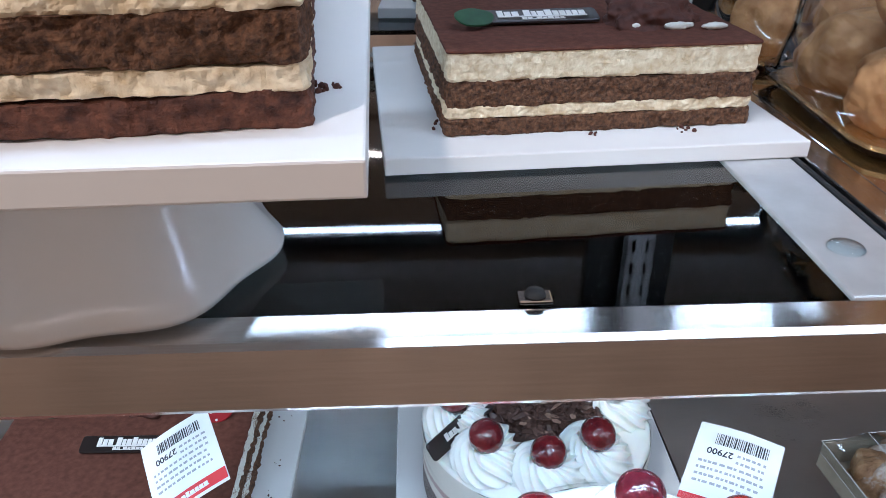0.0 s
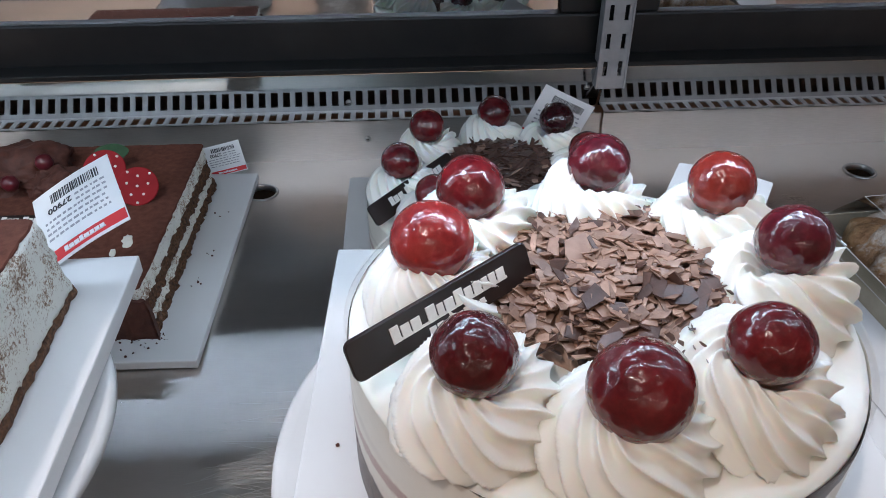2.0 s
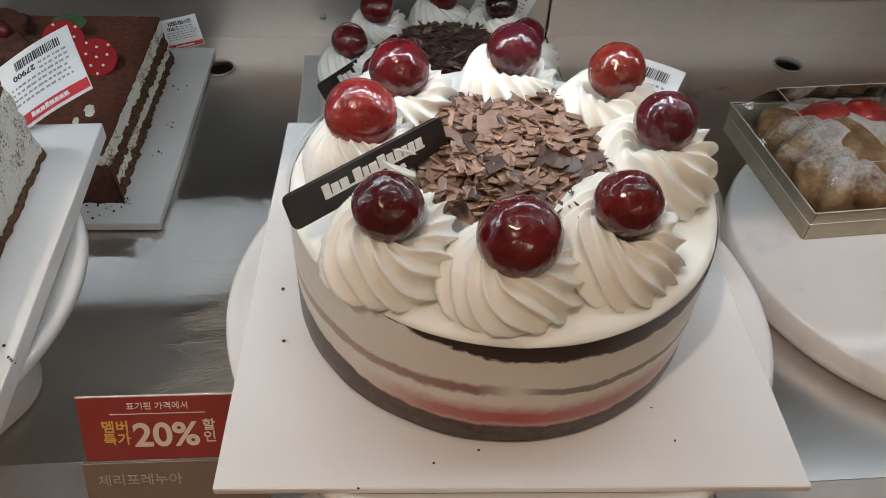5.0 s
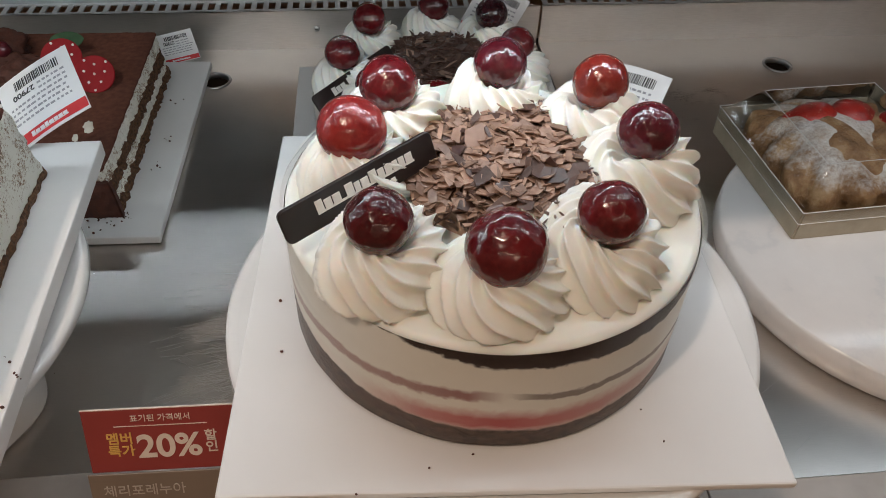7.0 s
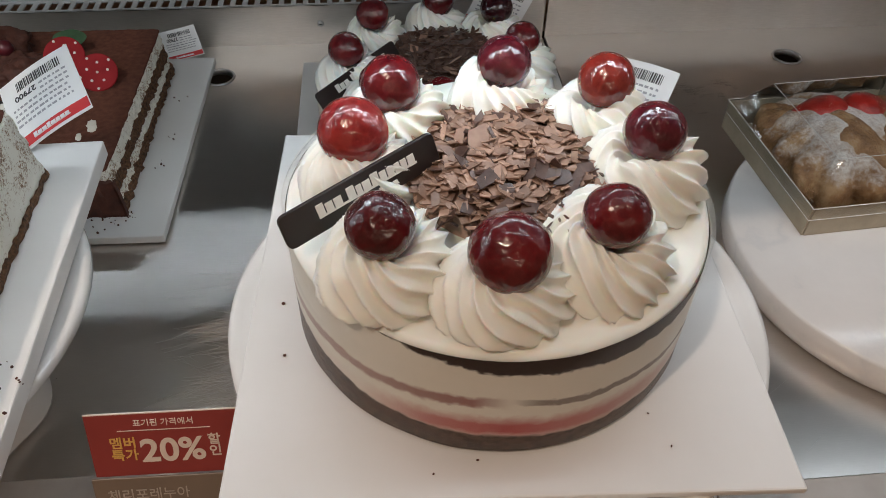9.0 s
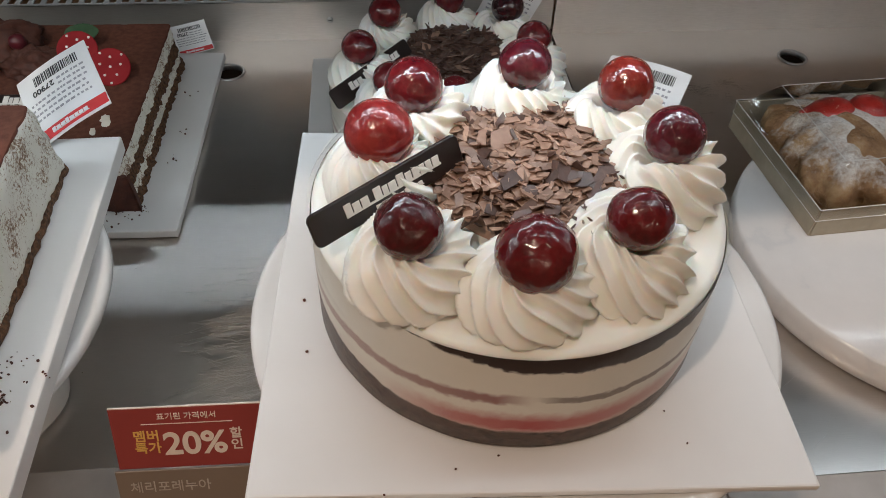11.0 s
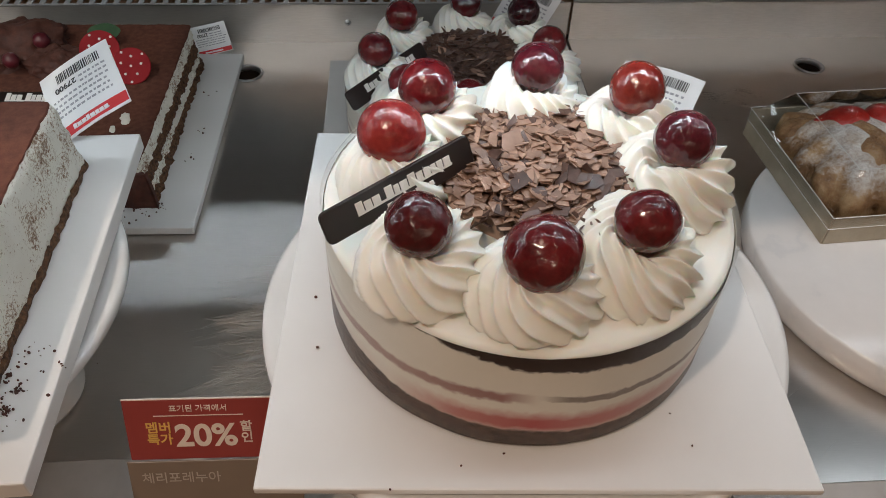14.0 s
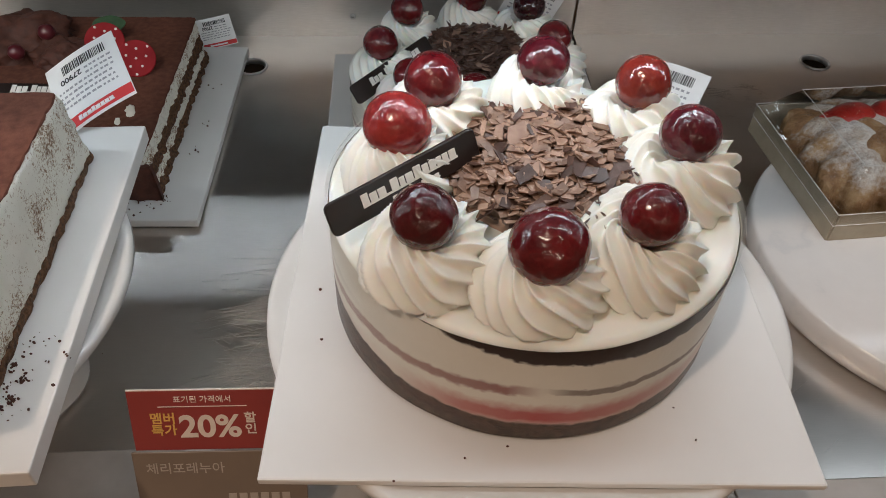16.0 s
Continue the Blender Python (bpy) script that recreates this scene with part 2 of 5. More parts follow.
def marble_mat():
    m, nt, bs = nodes_of("white_marble")
    v = coords(nt)
    w = noise_tex(nt, v, 9, 6, 0.6)
    vein = math_node(nt, "ABSOLUTE", math_node(nt, "SUBTRACT", w, 0.5))
    nt.links.new(ramp(nt, vein, [(0.0, (0.69, 0.69, 0.69)), (0.035, (0.75, 0.74, 0.73)), (0.2, (0.80, 0.79, 0.78))]), bs.inputs["Base Color"])
    bs.inputs["Roughness"].default_value = 0.2
    return m


def layered_side_mat():
    """Side of the cherry cake: uneven rings of sponge, cream and cherry filling."""
    m, nt, bs = nodes_of("layered_cake_side")
    tc = nt.nodes.new("ShaderNodeTexCoord")
    sep = nt.nodes.new("ShaderNodeSeparateXYZ")
    nt.links.new(tc.outputs["Object"], sep.inputs[0])
    v = tc.outputs["Object"]
    slow = math_node(nt, "SUBTRACT", noise_tex(nt, v, 16, 2), 0.5)
    fine = math_node(nt, "SUBTRACT", noise_tex(nt, v, 190, 5, 0.7), 0.5)
    h = math_node(nt, "MULTIPLY_ADD", fine, 0.0062, math_node(nt, "MULTIPLY_ADD", slow, 0.007, sep.outputs["Z"]))
    h = math_node(nt, "DIVIDE", h, 0.0605)
    u = math_node(nt, "DIVIDE", math_node(nt, "ARCTAN2", sep.outputs["X"], math_node(nt, "MULTIPLY", sep.outputs["Y"], -1.0)), math.pi)
    u01 = math_node(nt, "MULTIPLY_ADD", u, 0.5, 0.5)

    def span(stops):
        return ramp(nt, u01, [(k * 0.5 + 0.5, (s, s, s)) for k, s in stops])

    def clampd(x):
        n = nt.nodes.new("ShaderNodeClamp")
        nt.links.new(x, n.inputs[0])
        return n.outputs[0]

    def ring(centre, half, edge):
        """1 within half of the height centre, falling off over edge."""
        d = math_node(nt, "ABSOLUTE", math_node(nt, "SUBTRACT", h, centre))
        return clampd(math_node(nt, "DIVIDE", math_node(nt, "SUBTRACT", half + edge, d), edge))

    col = mixed(nt, clampd(math_node(nt, "MULTIPLY", noise_tex(nt, v, 60, 4), 0.8)), (0.80, 0.785, 0.71), (0.71, 0.68, 0.59))
    low_pink = math_node(nt, "MULTIPLY", ring(0.285, 0.035, 0.11), span([(-0.9, 0.7), (-0.55, 0.3), (-0.24, 0.10), (-0.13, 0.8), (-0.02, 1), (0.12, 0.75), (0.28, 0.25), (0.55, 0.2), (0.9, 0.5)]))
    col = mixed(nt, low_pink, col, (0.44, 0.075, 0.07))
    mid_pink = math_node(nt, "MULTIPLY", ring(math_node(nt, "MULTIPLY_ADD", u, 0.10, 0.56), 0.030, 0.030), span([(-0.75, 0.2), (-0.45, 0.55), (-0.20, 0.75), (-0.07, 0.95), (-0.02, 0), (0.6, 0), (0.8, 0.6)]))
    col = mixed(nt, mid_pink, col, (0.30, 0.125, 0.115))
    line = math_node(nt, "MULTIPLY", ring(math_node(nt, "MULTIPLY_ADD", u, -0.28, 0.56), 0.022, 0.016), span([(-0.95, 0.9), (-0.3, 0.0), (-0.02, 0), (0.02, 0.75), (0.20, 0.8), (0.45, 0.6), (0.7, 0.5), (0.95, 0.9)]))
    col = mixed(nt, line, col, (0.10, 0.055, 0.04))
    drop = math_node(nt, "MULTIPLY_ADD", span([(-0.9, 0.5), (-0.45, 0.6), (-0.30, 0.25), (-0.16, 0.55), (-0.05, 0.95), (0.20, 1), (0.32, 0.6), (0.44, 0.0), (0.7, 0.0), (0.9, 0.4)]), -0.27, 1.09)
    top = clampd(math_node(nt, "MULTIPLY", math_node(nt, "SUBTRACT", h, drop), 45.0))
    col = mixed(nt, top, col, (0.032, 0.018, 0.014))
    foot = math_node(nt, "MULTIPLY_ADD", span([(-0.9, 0.3), (-0.6, 0.8), (-0.42, 0.9), (-0.25, 0.35), (-0.1, 0.05), (0.2, 0.0), (0.4, 0.2), (0.6, 0.7), (0.9, 0.3)]), 0.20, 0.205)
    base = clampd(math_node(nt, "MULTIPLY", math_node(nt, "SUBTRACT", foot, h), 40.0))
    crumb = ramp(nt, noise_tex(nt, v, 420, 5, 0.7), [(0.38, (0.030, 0.016, 0.011)), (0.66, (0.15, 0.092, 0.068))])
    col = mixed(nt, base, col, crumb)
    nt.links.new(col, bs.inputs["Base Color"])
    bs.inputs["Roughness"].default_value = 0.5
    bumped(nt, bs, noise_tex(nt, v, 300, 5), 0.3, 0.001)
    return m


def dusted_side_mat():
    """Pale cream cut face with cocoa crumbs smeared down from the top."""
    m, nt, bs = nodes_of("cocoa_speckled_cream")
    tc = nt.nodes.new("ShaderNodeTexCoord")
    v = tc.outputs["Object"]
    speck = noise_tex(nt, v, 620, 6, 0.8)
    patch = noise_tex(nt, v, 55, 4, 0.6)
    f = math_node(nt, "MULTIPLY_ADD", patch, 0.50, math_node(nt, "MULTIPLY", speck, 0.80))
    nt.links.new(ramp(nt, f, [(0.0, (0.74, 0.725, 0.64)), (0.67, (0.79, 0.775, 0.69)), (0.725, (0.36, 0.26, 0.17)), (0.80, (0.16, 0.08, 0.045))]), bs.inputs["Base Color"])
    bs.inputs["Roughness"].default_value = 0.65
    bumped(nt, bs, speck, 0.5, 0.0015)
    return m


def pastry_mat():
    """Baked laminated dough with icing sugar lying on the upward faces."""
    m, nt, bs = nodes_of("sugared_pastry")
    v = coords(nt)
    base = ramp(nt, noise_tex(nt, v, 75, 5, 0.6), [(0.3, (0.17, 0.080, 0.032)), (0.5, (0.33, 0.18, 0.080)), (0.72, (0.54, 0.36, 0.19))])
    geo = nt.nodes.new("ShaderNodeTexCoord")
    sep = nt.nodes.new("ShaderNodeSeparateXYZ")
    nt.links.new(geo.outputs["Object"], sep.inputs[0])
    grain = noise_tex(nt, v, 330, 6, 0.8)
    big = noise_tex(nt, v, 48, 3)
    hgt = math_node(nt, "MULTIPLY", sep.outputs["Z"], 16.0)
    f = math_node(nt, "ADD", math_node(nt, "MULTIPLY_ADD", grain, 0.8, hgt), math_node(nt, "MULTIPLY", big, 0.9))
    mask = ramp(nt, math_node(nt, "MULTIPLY", f, 0.5), [(0.615, (0, 0, 0)), (0.78, (0.9, 0.9, 0.9))])
    nt.links.new(mixed(nt, mask, base, (0.80, 0.78, 0.74)), bs.inputs["Base Color"])
    bs.inputs["Roughness"].default_value = 0.55
    bumped(nt, bs, math_node(nt, "ADD", noise_tex(nt, v, 120, 5), noise_tex(nt, coords(nt, (4, 4, 1)), 90, 4, 0.6)), 0.7, 0.0022)
    return m


M["marble"], M["side"], M["dusted"], M["pastry"] = marble_mat(), layered_side_mat(), dusted_side_mat(), pastry_mat()


# ---- builders ----
def mesh_of(name, bm, material, smooth=False):
    me = bpy.data.meshes.new(name)
    bm.to_mesh(me)
    bm.free()
    for mt in (material if isinstance(material, (list, tuple)) else [material]):
        me.materials.append(mt)
    if smooth:
        me.shade_smooth()
    return me


def part(name, bm, material, parent, label="", smooth=False, m=None):
    ob = new(name, mesh_of(name, bm, material, smooth))
    ob.parent = parent
    if m is not None:
        ob.matrix_basis = m
    return tagged(ob, label)


def shared(name, me, parent, m):
    ob = new(name, me)
    ob.parent = parent
    ob.matrix_basis = m
    return ob


def thing(name, m, label, category, group=""):
    ob = new(name)
    ob.empty_display_size = 0.02
    ob.matrix_basis = m
    return tagged(ob, label, category, group)


def solo(name, bm, material, m, label, category, group="", smooth=False, kind=""):
    ob = new(name, mesh_of(name, bm, material, smooth))
    ob.matrix_basis = m
    return tagged(ob, label, category, group, kind)


def box(x0, x1, y0, y1, z0, z1, bevel=0.0, seg=2, bm=None):
    b = bmesh.new()
    bmesh.ops.create_cube(b, size=1.0, matrix=Matrix.Translation(((x0 + x1) / 2, (y0 + y1) / 2, (z0 + z1) / 2)) @ Matrix.Diagonal((x1 - x0, y1 - y0, z1 - z0, 1)))
    if bevel:
        bmesh.ops.bevel(b, geom=b.edges[:], offset=bevel, segments=seg, affect="EDGES", profile=0.5)
    if bm is None:
        return b
    me = bpy.data.meshes.new("tmp")
    b.to_mesh(me)
    b.free()
    bm.from_mesh(me)
    bpy.data.meshes.remove(me)
    return bm


def lathe(profile, steps=72, wobble=None):
    """A turned body from (radius, height) pairs, open at the axis unless the radius is 0."""
    bm = bmesh.new()
    rings = []
    for r, z in profile:
        if r <= 1e-6:
            rings.append([bm.verts.new((0, 0, z))])
        else:
            ring = []
            for i in range(steps):
                a = math.tau * i / steps
                k = r * (1 + (wobble(a, z) if wobble else 0))
                ring.append(bm.verts.new((k * math.cos(a), k * math.sin(a), z)))
            rings.append(ring)
    for lo, hi in zip(rings, rings[1:]):
        for i in range(steps):
            j = (i + 1) % steps
            if len(lo) == 1 and len(hi) == 1:
                continue
            if len(lo) == 1:
                bm.faces.new((lo[0], hi[j], hi[i]))
            elif len(hi) == 1:
                bm.faces.new((lo[i], lo[j], hi[0]))
            else:
                bm.faces.new((lo[i], lo[j], hi[j], hi[i]))
    bmesh.ops.recalc_face_normals(bm, faces=bm.faces[:])
    return bm


def n3(x, y, z):
    return noise.noise(Vector((x, y, z)))


def rect_loop(w, d, r, step):
    """Points and outward normals round a rectangle with rounded corners."""
    pts = []
    for cx, cy, a0 in ((w / 2 - r, d / 2 - r, 0), (-w / 2 + r, d / 2 - r, 90), (-w / 2 + r, -d / 2 + r, 180), (w / 2 - r, -d / 2 + r, 270)):
        for k in range(4):
            a = radians(a0 + 30 * k)
            pts.append((cx + r * math.cos(a), cy + r * math.sin(a), math.cos(a), math.sin(a)))
    out = []
    for (x, y, nx, ny), (x2, y2, nx2, ny2) in zip(pts, pts[1:] + pts[:1]):
        n = max(1, int(math.hypot(x2 - x, y2 - y) / step))
        for i in range(n):
            f = i / n
            out.append((x + (x2 - x) * f, y + (y2 - y) * f, nx + (nx2 - nx) * f, ny + (ny2 - ny) * f))
    return out


def cake_layer(w, d, z0, z1, seed, rough=0.0012, wave=0.0010, shear=(0, 0), rows=5, step=0.003, taper=0.0, corner=0.004):
    """One slab of a cut cake, with crumbly sides and uneven seams."""
    bm = bmesh.new()
    loop = rect_loop(w, d, corner, step)
    rings = []
    for k in range(rows + 1):
        f = k / rows
        ring = []
        for x, y, nx, ny in loop:
            z = z0 + (z1 - z0) * f
            wob = wave * (n3(x * 60, y * 60, seed + z0 * 900) + 0.5 * n3(x * 210, y * 210, seed)) if k == 0 else (wave * (n3(x * 60, y * 60, seed + z1 * 900) + 0.5 * n3(x * 210, y * 210, seed)) if k == rows else 0)
            off = rough * (n3(x * 160, y * 160, z * 160 + seed) + 0.7 * n3(x * 420, y * 420, z * 420 + seed)) - taper * (z)
            if k in (0, rows):
                off -= 0.0006
            ring.append(bm.verts.new((x + nx * off + shear[0] * z, y + ny * off + shear[1] * z, z + wob)))
        rings.append(ring)
    n = len(loop)
    for lo, hi in zip(rings, rings[1:]):
        for i in range(n):
            bm.faces.new((lo[i], lo[(i + 1) % n], hi[(i + 1) % n], hi[i]))
    bm.faces.new(rings[-1])
    bm.faces.new(list(reversed(rings[0])))
    bmesh.ops.triangulate(bm, faces=[f for f in bm.faces if len(f.verts) > 4])
    return bm


def cake_board(name, m, size, thick, label, deep=0.0):
    deep = deep or size
    bm = box(-size / 2, size / 2, -deep / 2, deep / 2, 0, thick, 0.0009, 2)
    return solo(name, bm, M["board"], m, label, "cake board", "cake boards")


def pedestal(m, height, plate_r, base_r, label, rim=0.004):
    """Porcelain cake stand: bell-shaped foot and a round plate with a lip."""
    t = thing("cake_stand", m, label, "cake stand", "cake stands")
    h = height
    foot = [(base_r - 0.010, 0.0), (base_r, 0.0015), (base_r + 0.001, 0.005), (base_r - 0.006, 0.012), (base_r * 0.80, h * 0.30), (base_r * 0.64, h * 0.50), (base_r * 0.52, h * 0.70), (base_r * 0.50, h - 0.012)]
    part("foot", lathe(foot, 96, lambda a, z: 0.045 * max(0, 1 - z / (h * 0.6)) * math.cos(7 * a)), M["porcelain"], t, "", True)
    plate = [(0, h - 0.012), (plate_r * 0.55, h - 0.012), (plate_r - 0.014, h - 0.010), (plate_r - 0.003, h - 0.006), (plate_r, h - 0.003), (plate_r - 0.0005, h + rim - 0.002), (plate_r - 0.003, h + rim - 0.0008), (plate_r - 0.006, h + rim - 0.002), (plate_r - 0.012, h - 0.0005), (0, h - 0.0005)]
    part("plate", lathe(plate, 120), M["porcelain"], t, "", True)
    return t


def text_mesh(words, size, material, parent, m, name="lettering", extrude=0.0002, align="CENTER", bold=0.0):
    cu = bpy.data.curves.new("words", "FONT")
    cu.body, cu.size, cu.extrude, cu.align_x, cu.align_y, cu.offset = words, size, extrude, align, "CENTER", bold
    tmp = new("words", cu)
    dg = bpy.context.evaluated_depsgraph_get()
    me = bpy.data.meshes.new_from_object(tmp.evaluated_get(dg))
    bpy.data.objects.remove(tmp)
    bpy.data.curves.remove(cu)
    me.materials.clear()
    me.materials.append(material)
    return shared(name, me, parent, m)


def rounded_plate(w, d, r, z0, z1):
    """A flat plate with rounded corners and eased edges."""
    bm = bmesh.new()
    e = 0.0003
    rings = [[bm.verts.new((x, y, z)) for x, y, _, _ in rect_loop(w - 2 * i, d - 2 * i, r, 1.0)] for i, z in ((e, z0), (0, z0 + e), (0, z1 - e), (e, z1))]
    n = len(rings[0])
    for lo, hi in zip(rings, rings[1:]):
        for i in range(n):
            bm.faces.new((lo[i], lo[(i + 1) % n], hi[(i + 1) % n], hi[i]))
    bm.faces.new(rings[-1])
    bm.faces.new(list(reversed(rings[0])))
    return bm


def bars(spec, z=0.0, thick=0.0003):
    """Flat printed bars: (x0, x1, y0, y1) each."""
    bm = bmesh.new()
    for x0, x1, y0, y1 in spec:
        box(x0, x1, y0, y1, z, z + thick, 0, 2, bm)
    return bm


def word_blocks(count, width, height, seed, gap_at=()):
    """A brand's wordmark as plain blocks of letter size."""
    rnd = random.Random(seed)
    out, x = [], 0.0
    for i in range(count):
        if i in gap_at:
            x += 0.6
        w = rnd.uniform(0.72, 1.05)
        out.append((x, x + w, i in (0, *gap_at) or rnd.random() < 0.15))
        x += w + 0.16
    k = width / x
    bm = box(-width / 2, width / 2, -height * 0.5, -height * 0.34, 0, 0.0003)
    for a, b, tall in out:
        box(a * k - width / 2, b * k - width / 2, -height / 2, height / 2 * (1.0 if tall else 0.62), 0, 0.0005, 0.00012, 1, bm)
    return bm


def frame_from(tl, tr, bl):
    """A pose whose x runs tl to tr and y runs bl to tl, at the middle of the sheet, with its width and height."""
    tl, tr, bl = Vector(tl), Vector(tr), Vector(bl)
    x, y = tr - tl, tl - bl
    w, h = x.length, y.length
    x.normalize()
    zn = x.cross(y).normalized()
    yn = zn.cross(x)
    mid = (tr + bl) / 2
    return Matrix(((x.x, yn.x, zn.x, mid.x), (x.y, yn.y, zn.y, mid.y), (x.z, yn.z, zn.z, mid.z), (0, 0, 0, 1))), w, h


def price_label(tl, tr, bl, label, seed, price="27900", bend=0.004, code_w=0.62):
    """A printed shop label on a curled card: bar code on top, lines of print, and a red strip at the foot."""
    m, w, h = frame_from(tl, tr, bl)
    rnd = random.Random(seed)
    t = thing("price_label", m, label, "price label", "price labels")

    def curl(bm):
        for v in bm.verts:
            v.co.z += bend * math.cos(math.pi * v.co.x / w) + 0.4 * bend * math.cos(2.2 * v.co.y / h)
        return bm

    def cut(x0, x1, y0, y1, z, n=12):
        bm = bmesh.new()
        lo = [bm.verts.new((x0 + (x1 - x0) * i / n, y0, z)) for i in range(n + 1)]
        hi = [bm.verts.new((x0 + (x1 - x0) * i / n, y1, z)) for i in range(n + 1)]
        for i in range(n):
            bm.faces.new((lo[i], lo[i + 1], hi[i + 1], hi[i]))
        return bm
    sheet = bmesh.new()
    n = 16
    grid = [[[sheet.verts.new((-w / 2 + w * i / n, -h / 2 + h * j / 6, 0.0005 * k)) for i in range(n + 1)] for j in range(7)] for k in (0, 1)]
    for j in range(6):
        for i in range(n):
            sheet.faces.new((grid[1][j][i], grid[1][j][i + 1], grid[1][j + 1][i + 1], grid[1][j + 1][i]))
            sheet.faces.new((grid[0][j][i], grid[0][j + 1][i], grid[0][j + 1][i + 1], grid[0][j][i + 1]))
    for i in range(n):
        sheet.faces.new((grid[0][0][i], grid[0][0][i + 1], grid[1][0][i + 1], grid[1][0][i]))
        sheet.faces.new((grid[0][6][i + 1], grid[0][6][i], grid[1][6][i], grid[1][6][i + 1]))
    for j in range(6):
        sheet.faces.new((grid[0][j + 1][0], grid[0][j][0], grid[1][j][0], grid[1][j + 1][0]))
        sheet.faces.new((grid[0][j][n], grid[0][j + 1][n], grid[1][j + 1][n], grid[1][j][n]))
    part("card", curl(sheet), M["paper"], t)
    code = bmesh.new()
    x = -w * code_w / 2 + w * 0.04
    while x < w * code_w / 2 + w * 0.04:
        k = rnd.choice((0.00035, 0.0006, 0.0009))
        box(x, x + k, h * 0.27, h * 0.40, 0.0006, 0.0008, 0, 1, code)
        x += k + rnd.choice((0.0004, 0.0007))
    part("bar_code", curl(code), M["ink"], t)
    num = text_mesh(price, w * 0.125, M["ink"], t, pose(-w * 0.18, h * 0.185, 0.0007 + bend * 1.2, 0, 0, 180), "price", 0.0001, "CENTER", w * 0.002)
    num.location.z = 0.0008
    for v in num.data.vertices:
        x, y = -w * 0.18 - v.co.x, h * 0.185 - v.co.y
        v.co.z += bend * math.cos(math.pi * x / w) + 0.4 * bend * math.cos(2.2 * y / h)
    lines = bmesh.new()
    for row in range(6):
        y = h * (0.20 - 0.075 * row)
        x = -w * 0.40 if row > 1 else w * 0.02
        while x < w * 0.36:
            k = rnd.uniform(0.0012, 0.0034)
            box(x, x + k, y - h * 0.013, y + h * 0.013, 0.0006, 0.0008, 0, 1, lines)
            x += k + rnd.uniform(0.0006, 0.0016)
    part("fine_print", curl(lines), M["ink_soft"], t)
    strip = cut(-w / 2 + 0.0004, w / 2 - 0.0004, -h * 0.47, -h * 0.33, 0.0008)
    st = part("red_strip", curl(strip), M["label_red"], t)
    part("wordmark", curl(shifted(word_blocks(8, w * 0.5, h * 0.06, seed), 0, -h * 0.40, 0.0010)), M["paper"], st)
    return t


def shifted(bm, x, y, z):
    bmesh.ops.translate(bm, verts=bm.verts[:], vec=(x, y, z))
    return bm


# ---- the display case ----
def structure(name, bm, material, label="", smooth=False, m=None):
    ob = new(name, mesh_of(name, bm, material, smooth))
    if m is not None:
        ob.matrix_basis = m
    return tagged(ob, label, "", "", "structure")


SEAM = 0.213          # joint between two deck panels, under the upright
RISER_Y, LEDGE_Z, STRIP_Y = 0.424, 0.040, 0.446


def holed_panel(x0, x1, y0, y1, z, holes, r, thick=0.003):
    """A flat panel with round finger holes through it."""
    bm = bmesh.new()
    outer = [bm.verts.new(p) for p in ((x0, y0, z), (x1, y0, z), (x1, y1, z), (x0, y1, z))]
    edges = [bm.edges.new((outer[i], outer[(i + 1) % 4])) for i in range(4)]
    for hx, hy in holes:
        ring = [bm.verts.new((hx + r * math.cos(math.tau * i / 32), hy + r * math.sin(math.tau * i / 32), z)) for i in range(32)]
        edges += [bm.edges.new((ring[i], ring[(i + 1) % 32])) for i in range(32)]
    bmesh.ops.triangle_fill(bm, use_beauty=True, edges=edges)
    bmesh.ops.recalc_face_normals(bm, faces=bm.faces[:])
    if bm.faces[0].normal.z < 0:
        bmesh.ops.reverse_faces(bm, faces=bm.faces[:])
    bmesh.ops.solidify(bm, geom=bm.faces[:], thickness=thick)
    return bm


HOLES = [(-0.655, 0.368), (-0.096, 0.368), (0.441, 0.369), (0.95, 0.369)]
deck_a = structure("deck_panel", holed_panel(-1.15, SEAM - 0.0012, -0.028, RISER_Y, 0.0, HOLES[:2], 0.0125), M["deck"], "brushed steel deck panel with finger holes")
deck_b = structure("deck_panel", holed_panel(SEAM + 0.0012, 1.05, -0.062, RISER_Y, 0.001, HOLES[2:], 0.0125), M["deck"], "brushed steel deck panel with finger holes")
for hx, hy in HOLES:
    rim = lathe([(0.0120, -0.004), (0.0120, 0.0006), (0.0126, 0.0013), (0.0140, 0.0012), (0.0145, 0.0004)], 40)
    ob = structure("hole_rim", rim, M["bright"], "", True, pose(hx, hy, 0.001 if hx > SEAM else 0.0))
    ob.parent = deck_b if hx > SEAM else deck_a
scr = random.Random(77)
cuts = bmesh.new()
